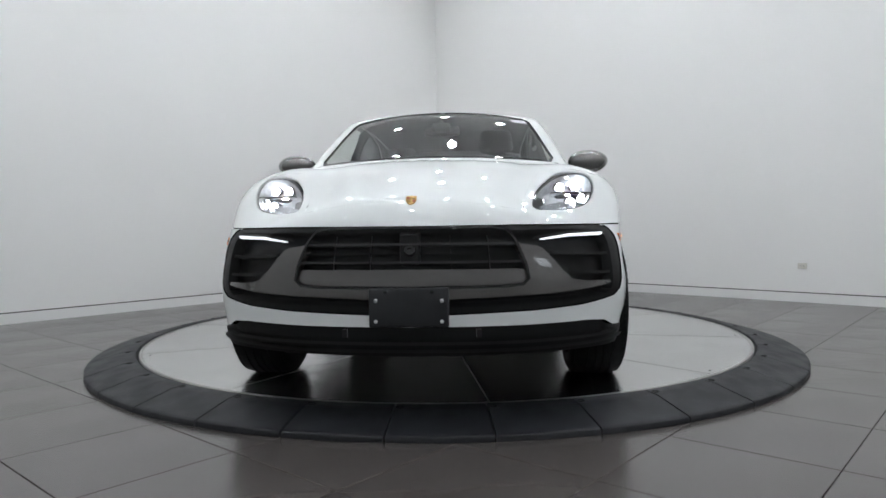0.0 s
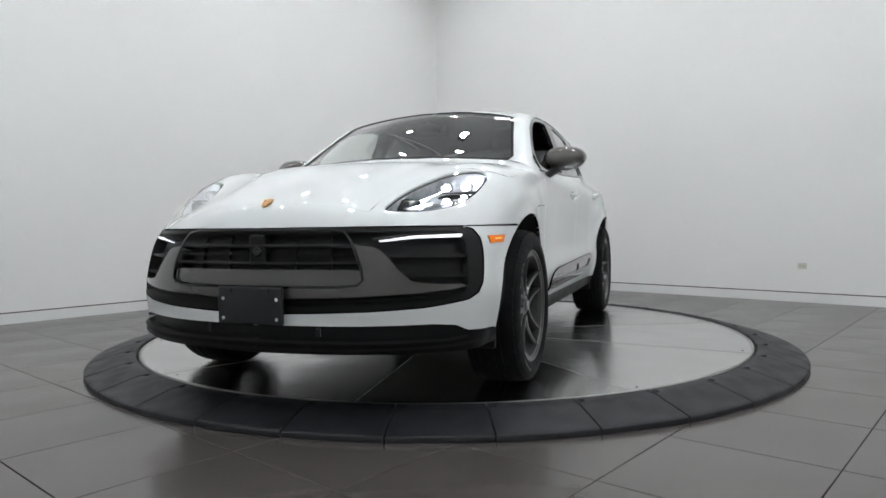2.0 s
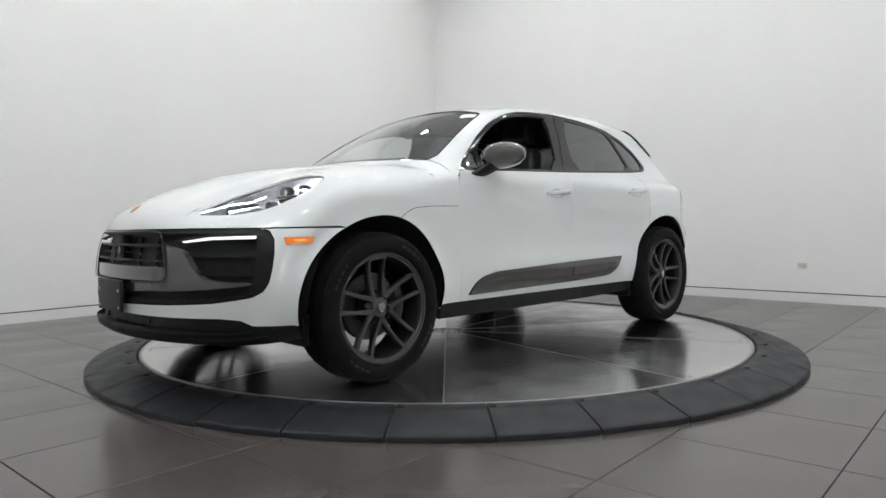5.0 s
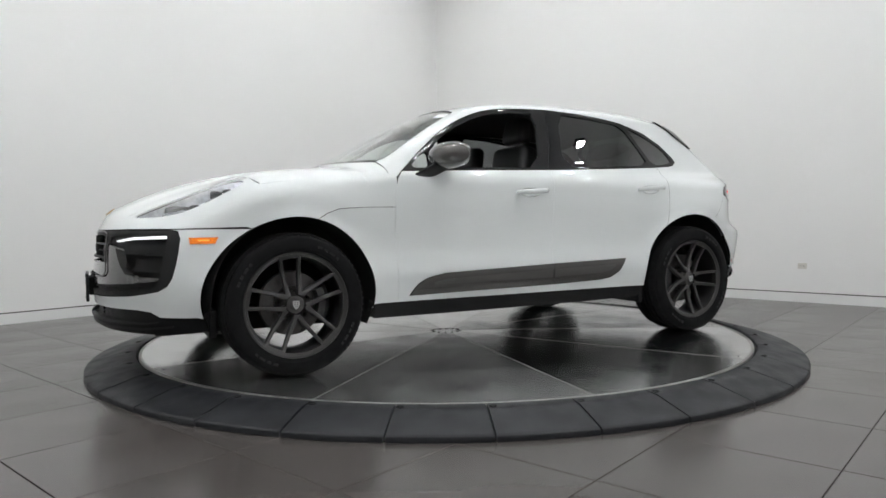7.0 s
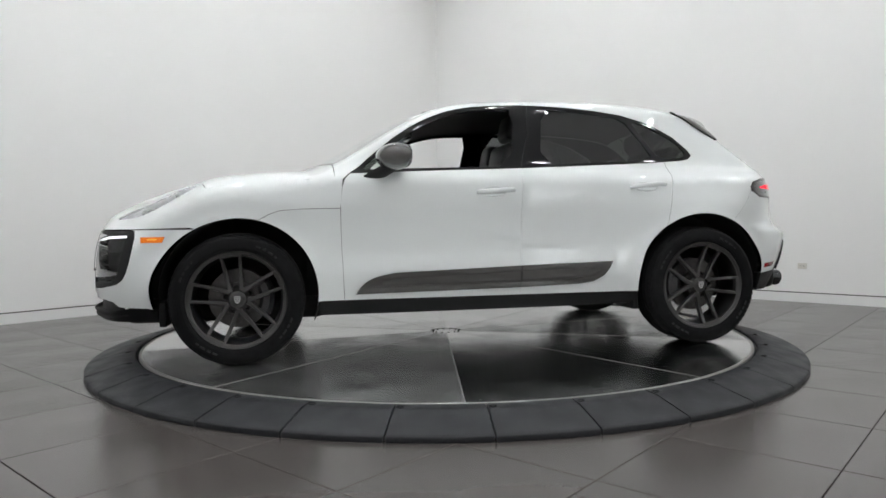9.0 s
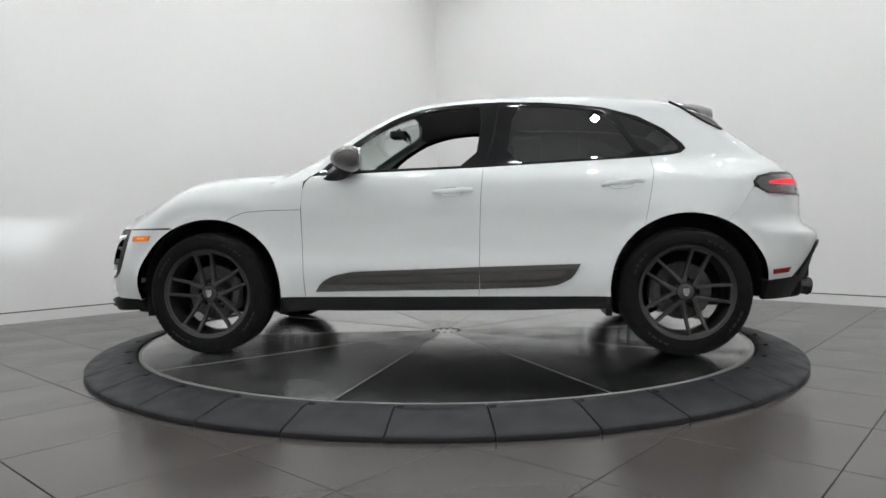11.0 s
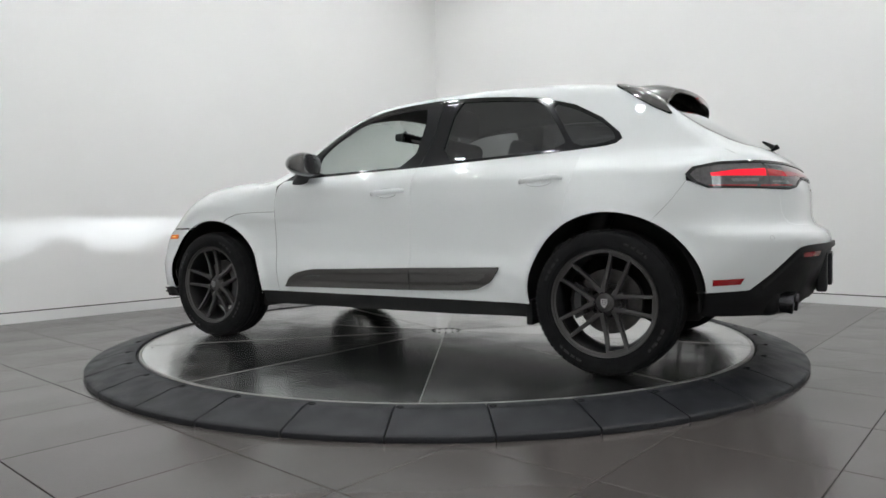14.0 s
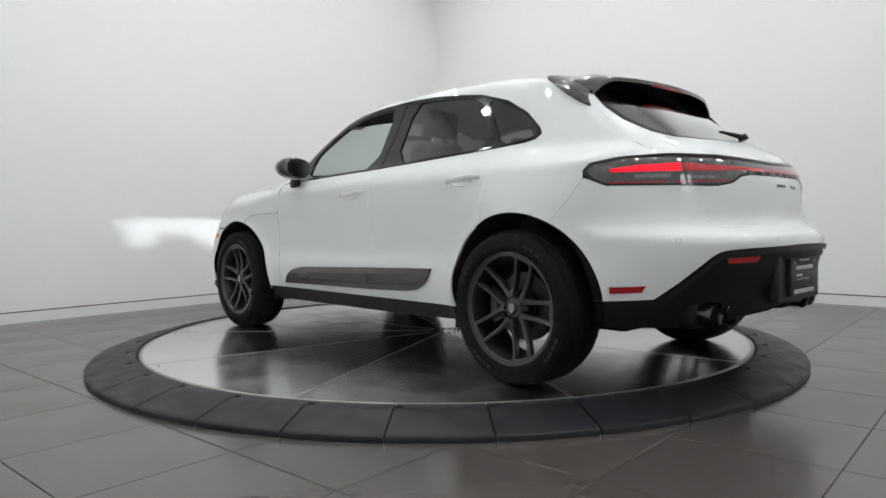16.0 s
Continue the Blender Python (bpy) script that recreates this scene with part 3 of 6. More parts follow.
ARCH_F, ARCH_R, ARCH = (1.388, 0.388), (-1.412, 0.392), 0.424
HALF_PI = math.pi / 2

# ---------------------------------------------------------------- car materials
GREY_GLOSS = material("grey_gloss", (0.050, 0.047, 0.045), 0.22, coat=1.0, noise_scale=900, noise_amount=0.15)
BLADE_INLAY = material("blade_inlay_grey", (0.075, 0.071, 0.069), 0.16, coat=1.0, noise_scale=900, noise_amount=0.15)
WHEEL_PAINT = material("wheel_paint", (0.054, 0.052, 0.051), 0.32, 0.55, coat=0.5, noise_scale=500, noise_amount=0.15)
BARREL = material("rim_barrel_black", (0.014, 0.014, 0.015), 0.28, coat=0.3, noise_scale=40, noise_amount=0.2)
WINDOW = glass_material("tinted_glass", (0.15, 0.157, 0.157), 0.05)
TAIL_WINDOW = glass_material("tailgate_glass", (0.10, 0.105, 0.105), 0.16)
SCREEN = glass_material("windscreen_glass", (0.82, 0.90, 0.86), 0.11)
LENS = glass_material("lamp_lens", (0.86, 0.88, 0.90))
LAMP_INNER = material("lamp_inner", (0.78, 0.78, 0.80), 0.45, 0.0, noise_scale=40, noise_amount=0.3)
LAMP_CHROME = material("lamp_chrome", (0.75, 0.75, 0.77), 0.12, 1.0, noise_scale=60, noise_amount=0.1)
HEAD_GLOW = material("headlight_glow", (1, 1, 1), 0.5, emit=45.0, emit_colour=(0.93, 0.97, 1.0))
BULB = material("bulb_glow", (1, 1, 1), 0.5, emit=150000.0, emit_colour=(0.93, 0.97, 1.0))
PROJECTOR = material("projector_black", (0.0004, 0.0004, 0.0004), 0.9, spec=0.0)
DAY_GLOW = material("day_light_glow", (1, 1, 1), 0.4, emit=1.0, emit_colour=(0.92, 0.97, 1.0))
RED_GLOW = material("tail_glow", (0.45, 0.004, 0.01), 0.25, emit=0.85, emit_colour=(1.0, 0.006, 0.03))
RED_DIM = material("tail_glow_dim", (0.30, 0.006, 0.012), 0.2, coat=0.8, emit=0.12, emit_colour=(1.0, 0.01, 0.03))
RED_LENS = material("red_lens", (0.35, 0.008, 0.012), 0.12, coat=1.0, noise_scale=200, noise_amount=0.2)
REVERSE_LENS = material("reverse_lens", (0.15, 0.15, 0.155), 0.12, coat=1.0, noise_scale=80, noise_amount=0.3)
SMOKE_LENS = material("smoked_lens", (0.075, 0.070, 0.074), 0.08, coat=1.0, noise_scale=60, noise_amount=0.25)
AMBER = material("amber_lens", (0.72, 0.17, 0.006), 0.15, coat=0.9, emit=0.2, emit_colour=(1.0, 0.24, 0.01), noise_scale=160, noise_amount=0.3)
AMBER_BULB = material("amber_bulb", (0.9, 0.35, 0.03), 0.3, emit=0.7, emit_colour=(1.0, 0.38, 0.04))
INTERIOR = material("interior_black", (0.018, 0.018, 0.019), 0.6, noise_scale=30, noise_amount=0.2, bump=0.2, bump_scale=300)
SEAT = material("seat_leather", (0.008, 0.008, 0.009), 0.45, noise_scale=25, noise_amount=0.2, bump=0.25, bump_scale=180)
WELL = material("wheel_well", (0.010, 0.010, 0.010), 0.85, noise_scale=12, noise_amount=0.3)
BRAKE_STEEL = material("brake_steel", (0.085, 0.082, 0.08), 0.35, 1.0, noise_scale=30, noise_amount=0.2, rough_var=0.08)
CALIPER = material("caliper_black", (0.02, 0.02, 0.022), 0.3, coat=0.5)
CAP_SILVER = material("cap_silver", (0.55, 0.55, 0.55), 0.3, 0.8)
PIPE = material("exhaust_black", (0.06, 0.06, 0.063), 0.2, 0.9, noise_scale=20, noise_amount=0.2)
GOLD = material("crest_gold", (0.42, 0.25, 0.085), 0.35, 0.8, noise_scale=120, noise_amount=0.3)
DARK_RED = material("crest_red", (0.30, 0.03, 0.02), 0.35)
PLATE_BLACK = material("plate_black", (0.013, 0.014, 0.016), 0.45, spec=0.35, noise_scale=10, noise_amount=0.15)
LETTER_GREY = material("letter_grey", (0.45, 0.45, 0.46), 0.35, 0.5)
LETTER_DARK = material("letter_dark", (0.03, 0.03, 0.032), 0.3)
LETTER_CHROME = material("letter_chrome", (0.30, 0.30, 0.31), 0.2, 0.9)
STICKER = material("sticker_white", (0.72, 0.72, 0.72), 0.5)
SATIN_BLACK = material("satin_black", (0.011, 0.0112, 0.012), 0.42, spec=0.35, noise_scale=6, noise_amount=0.12, rough_var=0.05)

car = thing("car", "white sport utility car with grey wheels standing on the turntable", "car")


def sides(skin, name, mat, label=""):
    a = skin.make(name, mat, car, label)
    b = skin.make(name, mat, car, label, right=True)
    return a, b


# ---- bonnet: from the bumper line over the wings to the windscreen
EDGE_S = np.concatenate([np.linspace(S_REAR, -1.5, 24), np.linspace(-1.45, 1.40, 70), np.linspace(1.45, S_FRONT, 26)])
EDGE_Z = edge_height(EDGE_S)
kern = np.array([1, 2, 3, 2, 1]) / 9
EDGE_Z = np.convolve(np.pad(EDGE_Z, 2, "edge"), kern, "valid")
# over the headlight the joint runs above the lamp
EDGE_Z = np.maximum(EDGE_Z, np.interp(EDGE_S, [1.45, 1.60, 1.66, 1.75, 1.85, 1.97, 2.08, 2.18, 2.27, 2.36], [0.0, 1.012, 1.024, 1.018, 0.996, 0.962, 0.930, 0.892, 0.850, 0.0]))


def edge(s0, s1):
    """Points of the joint between the two maps, in (s, z) and in (x, y)."""
    k = (EDGE_S >= min(s0, s1)) & (EDGE_S <= max(s0, s1))
    ss = np.concatenate([[min(s0, s1)], EDGE_S[k], [max(s0, s1)]])
    ss = np.unique(ss.round(6))
    zz = np.interp(ss, EDGE_S, EDGE_Z)
    p, _ = around(ss, zz)
    p[np.abs(ss - S_FRONT) < 1e-4, 1] = 0
    p[np.abs(ss - S_REAR) < 1e-4, 1] = 0
    if s1 < s0:
        ss, zz, p = ss[::-1], zz[::-1], p[::-1]
    return list(zip(ss, zz)), [(q[0], q[1]) for q in p]


def on_edge(l):
    """Vertices on the joint, in either map."""
    return np.abs(np.interp(l[:, 0], EDGE_S, EDGE_Z) - l[:, 1]) < 1.5e-3


def on_edge_over(path):
    q = np.array(path)

    def f(l):
        return ~far_from_open(q, l, 2e-3)
    return f


def far_from_open(line, pts, d):
    best = np.full(len(pts), 9.0)
    for a, b in zip(line[:-1], line[1:]):
        ab = b - a
        t = np.clip(((pts - a) @ ab) / (ab @ ab + 1e-15), 0, 1)
        best = np.minimum(best, np.linalg.norm(pts - a - t[:, None] * ab, axis=1))
    return best > d


HEADLIGHT = round_off([(2.254, 0.822), (2.15, 0.818), (2.06, 0.820), (1.95, 0.836), (1.875, 0.861), (1.78, 0.906), (1.70, 0.951), (1.648, 0.983),
                       (1.635, 1.000), (1.655, 1.009), (1.735, 1.003), (1.84, 0.980), (1.965, 0.945), (2.07, 0.912), (2.17, 0.872)], 1)
COWL_S = 0.86
e_sz, e_xy = edge(COWL_S, S_FRONT)
bonnet_low = ([(S_FRONT, 0.757), (2.20, 0.759), (1.93, 0.758), (1.625, 0.763)]
              + arc(*ARCH_F, ARCH, 60, 104, 8) + [(1.228, 0.832), (1.167, 0.853), (1.029, 0.862), (0.832, 0.864), (0.824, 0.95), (0.815, 1.03)] + e_sz)
COWL = [(0.873, 0.684), (0.9345, 0.532), (0.9845, 0.382), (1.0195, 0.202), (1.0295, 0.0)]
bonnet = Skin()
bonnet.patch("around", bonnet_low, [HEADLIGHT], seam=on_edge, grid=0.024)
bonnet.patch("over", e_xy + COWL[::-1], seam=on_edge_over(e_xy), grid=0.03)
bonnet.make("bonnet", PAINT, car, "glossy white clamshell bonnet", both=True)

# ---- windscreen, roof and tail top
e_sz, e_xy = edge(COWL_S, S_REAR)
SCREEN_OUT = [(1.025, 0.0), (1.015, 0.2), (0.98, 0.38), (0.93, 0.53), (0.868, 0.685), (0.80, 0.700), (0.60, 0.648), (0.40, 0.600), (0.31, 0.580), (0.285, 0.545), (0.262, 0.40), (0.248, 0.2), (0.245, 0.0)]
HATCH_GLASS = [(-1.56, 0.0), (-1.56, 0.44), (-1.63, 0.585), (-1.72, 0.622), (-1.82, 0.625), (-1.93, 0.575), (-2.0, 0.50), (-2.06, 0.34), (-2.085, 0.17), (-2.09, 0.0)]
roof = Skin()
# the roof skin runs round the screen and the tailgate glass, which open to the middle line
front_cut = SCREEN_OUT[4:]
rail = ([front_cut[0]] + e_xy + [(HATCH_GLASS[-1][0], 0.0)] + HATCH_GLASS[::-1][1:] + [(0.245, 0.0)] + front_cut[::-1][1:-1])
roof.patch("over", rail, seam=on_edge_over(e_xy), grid=0.03)
roof.make("roof", PAINT, car, "glossy white roof with windscreen pillars", both=True)


def scale_in(pts, k, c):
    return [(c[0] + (x - c[0]) * k, c[1] + (y - c[1]) * k if abs(y) > 1e-6 else 0.0) for x, y in pts]


border = Skin().patch("over", SCREEN_OUT, gap=0.002, flange=0.0, lift=-0.006)
border.make("windscreen", SCREEN, car, "clear raked windscreen", both=True)
# black printed edge round the screen
inner = [(0.985, 0.0), (0.975, 0.2), (0.942, 0.378), (0.895, 0.522), (0.845, 0.668), (0.797, 0.683), (0.60, 0.633), (0.405, 0.586), (0.325, 0.566), (0.300, 0.536), (0.277, 0.40), (0.263, 0.2), (0.260, 0.0)]
frit = Skin().patch("over", SCREEN_OUT + inner[::-1], gap=0.001, flange=0.0, lift=-0.0045)
frit.make("windscreen_edge", GLOSS_BLACK, car, "black printed glass edge", both=True)
tailglass = Skin().patch("over", HATCH_GLASS, gap=0.002, flange=0.0, lift=-0.004)
tailglass.make("tailgate_window", TAIL_WINDOW, car, "dark tinted tailgate glass", both=True)
frit = Skin().patch("over", HATCH_GLASS + scale_in(HATCH_GLASS, 0.93, (-1.83, 0))[::-1], gap=0.001, flange=0.0, lift=-0.0025)
frit.make("tailgate_window_edge", GLOSS_BLACK, car, both=True)

# ---- side: wing, doors, quarter
wing = Skin().patch("around", [(0.816, 0.337), (0.827, 0.60), (0.831, 0.76), (0.832, 0.864), (1.029, 0.862), (1.167, 0.853), (1.228, 0.832)]
                    + arc(*ARCH_F, ARCH, 104, 190, 18) + [(0.962, 0.337)], grid=0.026)
sides(wing, "front_wing", PAINT)

DLO = [(0.775, 1.066), (0.51, 1.077), (0.17, 1.089), (-0.27, 1.102), (-0.74, 1.123), (-1.15, 1.143), (-1.36, 1.158), (-1.425, 1.172), (-1.446, 1.195), (-1.428, 1.228), (-1.33, 1.316),
       (-1.18, 1.400), (-0.985, 1.458), (-0.80, 1.484), (-0.61, 1.502), (-0.37, 1.512), (-0.13, 1.508), (0.065, 1.490), (0.235, 1.446), (0.372, 1.378), (0.515, 1.283), (0.655, 1.168), (0.725, 1.105)]


def dlo_between(x0, x1):
    """The lower edge of the window band from x0 back to x1."""
    low = [p for p in DLO[:9]]
    xs = [p[0] for p in low][::-1]
    zs = [p[1] for p in low][::-1]
    pts = [(x, float(np.interp(x, xs, zs))) for x in np.linspace(x0, x1, 8)]
    return pts


HANDLES = ((0.035, 0.953, -0.200, 0.967), (-0.940, 0.981, -1.180, 0.996))


def cup_outline(h, k=1.0):
    """Outline of the finger recess behind a door handle, scaled by k."""
    cx, cz = 0.55 * h[0] + 0.45 * h[2], 0.55 * h[1] + 0.45 * h[3] - 0.004
    return [(cx + 0.074 * k * math.cos(t), cz + 0.027 * k * math.sin(t)) for t in np.linspace(0, 2 * math.pi, 28, endpoint=False)]


def handle_cup(h, owners):
    """The hollow itself, behind each of the two doors' handles."""
    for sd, owner in enumerate(owners):
        bm = bmesh.new()
        rings = []
        for k in (1.01, 0.96, 0.85, 0.65, 0.40, 0.15):
            o = np.array(cup_outline(h, k))
            p, _ = around(o[:, 0], o[:, 1])
            q = p - normals(p) * 0.020 * max(0.0, 1 - k * k) ** 0.6
            rings.append([bm.verts.new((c[0], -c[1] if sd else c[1], c[2])) for c in q])
        for a, b in zip(rings, rings[1:]):
            for i in range(len(a)):
                j = (i + 1) % len(a)
                bm.faces.new((a[i], a[j], b[j], b[i]))
        bm.faces.new(rings[-1])
        bmesh.ops.recalc_face_normals(bm, faces=bm.faces)
        part("handle_recess", bm, PAINT, owner, sharp=80)


SPLIT = [(-0.262, 1.10), (-0.246, 0.92), (-0.238, 0.70), (-0.231, 0.337)]
front_door = Skin().patch("around", [(0.775, 1.066)] + dlo_between(0.70, -0.262) + SPLIT[1:] + [(0.816, 0.337), (0.827, 0.60), (0.831, 0.76), (0.831, 0.90), (0.822, 0.98), (0.806, 1.03)], [cup_outline(HANDLES[0])], grid=0.03)
doors = sides(front_door, "front_door", PAINT)
handle_cup(HANDLES[0], doors)
REAR_CUT = [(-1.238, 1.150), (-1.240, 1.06), (-1.215, 0.94), (-1.165, 0.775)]
rear_door = Skin().patch("around", dlo_between(-0.262, -1.238) + REAR_CUT[1:-1] + arc(*ARCH_R, ARCH, 56, -7, 16) + [(-0.990, 0.337)] + SPLIT[::-1][:-1], [cup_outline(HANDLES[1])], grid=0.03)
rdoors = sides(rear_door, "rear_door", PAINT)
handle_cup(HANDLES[1], rdoors)

# body side: screen pillar, roof rail and quarter panel
e_sz, e_xy = edge(S_REAR, 0.86)
QUARTER_CUT = [(-1.615, 0.770), (-1.70, 0.870), (-1.757, 0.955)]
TAIL_TOP = [(-1.757, 0.985), (-1.785, 1.018), (-1.89, 1.040), (-2.09, 1.052), (-2.32, 1.050), (-2.60, 1.038), (S_REAR, 1.034)]
upper = ([(0.832, 1.03)] + [(0.812, 1.034), (0.778, 1.066), (0.725, 1.105)] + DLO[::-1][1:15] + dlo_between(-1.415, -1.238) + REAR_CUT[1:-1] + arc(*ARCH_R, ARCH, 56, 118, 10) + QUARTER_CUT
         + TAIL_TOP + e_sz)
quarter = Skin().patch("around", upper, seam=on_edge, gap=0.0005, grid=0.028)
sides(quarter, "body_side", PAINT, "white pillars, roof rail and rear quarter")

# black window surround with its openings
G_FRONT = round_off([(0.545, 1.100), (0.17, 1.108), (-0.205, 1.118), (-0.262, 1.478), (-0.12, 1.482), (0.06, 1.466), (0.22, 1.424), (0.35, 1.360), (0.47, 1.280), (0.535, 1.215)], 1)
G_VENT = round_off([(0.71, 1.092), (0.585, 1.097), (0.575, 1.19), (0.62, 1.172)], 1)
G_REAR = round_off([(-0.394, 1.126), (-0.75, 1.142), (-1.165, 1.162), (-1.085, 1.300), (-0.985, 1.438), (-0.80, 1.462), (-0.62, 1.478), (-0.448, 1.488)], 1)
G_QUARTER = round_off([(-1.205, 1.166), (-1.36, 1.180), (-1.418, 1.202), (-1.345, 1.290), (-1.18, 1.380), (-1.04, 1.428), (-1.12, 1.300)], 1)
surround = Skin().patch("around", DLO, [G_FRONT, G_VENT, G_REAR, G_QUARTER], gap=0.002, lift=-0.003, flange=0.02, grid=0.024)
sides(surround, "window_surround", GLOSS_BLACK, "gloss black window frames and pillars")
for outline, nm in ((G_VENT, "vent_window"), (G_REAR, "rear_door_window"), (G_QUARTER, "quarter_window")):
    sides(Skin().patch("around", outline, gap=-0.004, flange=0.0, lift=-0.010, grid=0.04), nm, WINDOW if nm != "vent_window" else SCREEN)
# bright strip under the windows
strip = Skin().patch("around", dlo_between(0.76, -1.40) + [(x, z + 0.008) for x, z in dlo_between(0.76, -1.40)[::-1]], gap=0.0, flange=0.004, lift=0.003, grid=0.03)
sides(strip, "waist_strip", GLOSS_BLACK)
# shut line of the doors on the black pillar
pillar_gap = Skin().patch("around", [(-0.258, 1.10), (-0.322, 1.30), (-0.352, 1.505), (-0.357, 1.505), (-0.327, 1.30), (-0.263, 1.10)], gap=0.0, flange=0.0, lift=-0.0015, grid=0.02)
sides(pillar_gap, "pillar_joint", BLACK_GAP)

# sill
sill = Skin().patch("around", [(0.958, 0.335), (-0.985, 0.335), (-0.975, 0.262), (-0.5, 0.250), (0.5, 0.248), (0.955, 0.250)], lift=-0.004, flange=0.06, grid=0.03)
sides(sill, "sill", BLACK_PLASTIC, "matt black plastic sill")

# door blade
for k, (x0, x1) in enumerate(((0.76, -0.2335), (-0.2365, -0.83))):
    zt = lambda x: float(np.interp(x, [-0.819, -0.232, 0.523, 0.64, 0.70, 0.742, 0.752], [0.528, 0.514, 0.490, 0.468, 0.437, 0.392, 0.373]))
    zb = lambda x: float(np.interp(x, [-0.819, -0.80, -0.765, -0.69, -0.60, -0.232, 0.752], [0.528, 0.490, 0.445, 0.408, 0.397, 0.386, 0.373]))
    xs = np.linspace(max(x1, -0.8185), min(x0, 0.7515), 40)
    out = [(x, zt(x)) for x in xs] + [(x, zb(x)) for x in xs[::-1]]
    xs2 = np.linspace(max(x1 + 0.005, -0.735), min(x0 - 0.005, 0.600), 30)
    inlay = [(x, zt(x) - 0.034) for x in xs2] + [(x, max(zb(x) + 0.044, 0.425)) for x in xs2[::-1]]
    blade = Skin().patch("around", out, [inlay], gap=0.0, flange=0.010, lift=0.013, grid=0.022)
    panel = Skin().patch("around", inlay, gap=-0.002, flange=0.0, lift=0.006, grid=0.025)
    xs3 = np.linspace(max(x1, -0.70), min(x0, 0.70), 30)
    ridge = Skin().patch("around", [(x, zb(x) + 0.034) for x in xs3] + [(x, zb(x) + 0.028) for x in xs3[::-1]], gap=0.0, flange=0.003, lift=0.0155, grid=0.02)
    for sd, owner in enumerate((doors, rdoors)[k]):
        b = blade.make("side_blade", GREY_GLOSS, owner, "dark grey side blade", right=bool(sd))
        panel.make("blade_inlay", BLADE_INLAY, b, right=bool(sd))
        ridge.make("blade_ridge", GREY_GLOSS, b, right=bool(sd))

# ---- front bumper
INTAKE = [(1.945, 0.7565), (1.912, 0.746), (1.894, 0.71), (1.895, 0.65), (1.903, 0.585), (1.915, 0.525), (1.936, 0.486), (1.975, 0.461), (2.04, 0.448), (2.13, 0.434), (2.32, 0.422), (2.65, 0.411), (S_FRONT, 0.410)]
LOWER = [(S_FRONT, 0.362), (2.36, 0.363), (2.10, 0.366), (2.02, 0.359), (1.975, 0.335), (1.83, 0.327)]
bumper = Skin().patch("around", INTAKE + LOWER + arc(*ARCH_F, ARCH, -9, 60, 18), flange=0.03, grid=0.024)
bumper.make("front_bumper", PAINT, car, "glossy white front bumper", both=True)
tray = Skin().patch("around", [(S_FRONT, 0.758)] + INTAKE, gap=-0.006, flange=0.0, lift=-0.055, grid=0.03)
tray.make("intake_tray", BLACK_PLASTIC, car, "matt black intake backing", both=True)
# black frame round the intakes
rim_in = [(1.985, 0.737), (1.964, 0.728), (1.960, 0.69), (1.963, 0.63), (1.968, 0.575), (1.976, 0.52), (1.990, 0.490), (2.02, 0.472), (2.10, 0.460), (2.22, 0.452), (2.65, 0.440), (S_FRONT, 0.439)]
frame_bar = Skin().patch("around", [(S_FRONT, 0.757)] + INTAKE + rim_in[::-1] + [(2.20, 0.738), (S_FRONT, 0.738)], gap=0.002, flange=0.05, lift=-0.004, grid=0.022)
frame_bar.make("intake_frame", BLACK_PLASTIC, car, "matt black intake frame", both=True)
# grey band round the grille
band_out = [(2.372, 0.690), (2.295, 0.678), (2.274, 0.668), (2.255, 0.645), (2.212, 0.585), (2.170, 0.541), (2.10, 0.528), (1.992, 0.527), (1.982, 0.514), (2.03, 0.505), (2.15, 0.492), (2.315, 0.482), (2.652, 0.470), (S_FRONT, 0.469)]
GRILLE_LOW = [(2.366, 0.680), (2.342, 0.60), (2.338, 0.548), (2.360, 0.529), (2.43, 0.522), (S_FRONT, 0.520)]
band = Skin().patch("around", band_out + GRILLE_LOW[::-1], gap=0.001, flange=0.05, lift=-0.006, grid=0.022)
band.make("grille_band", GREY_GLOSS, car, "glossy dark grey trim round the grille", both=True)
GRILLE_EDGE = [(S_FRONT, 0.751), (2.46, 0.751), (2.405, 0.741), (2.380, 0.705), (2.346, 0.60), (2.340, 0.548), (2.362, 0.526), (2.43, 0.519), (S_FRONT, 0.517)]
lowband = [(S_FRONT, 0.590), (2.385, 0.590), (2.346, 0.585), (2.340, 0.55), (2.356, 0.531), (2.44, 0.525), (S_FRONT, 0.523)]
Skin().patch("around", lowband, gap=0.001, flange=0.03, lift=-0.012, grid=0.022).make("grille_panel", GREY_GLOSS, car, "glossy dark grey panel under the grille", both=True)


def skin_bar(name, path, height, lift, mat, parent, both=True, depth=0.02, label=""):
    """A slat along the skin: path of (s, z), its height and how far it stands from the skin."""
    up = [(s, z + height / 2) for s, z in path]
    dn = [(s, z - height / 2) for s, z in path[::-1]]
    k = Skin().patch("around", up + dn, gap=0.0, flange=depth, lift=lift, grid=0.03)
    if both is True:
        return [k.make(name, mat, parent, label, both=True)]
    return [k.make(name, mat, parent, label), k.make(name, mat, parent, label, right=True)]


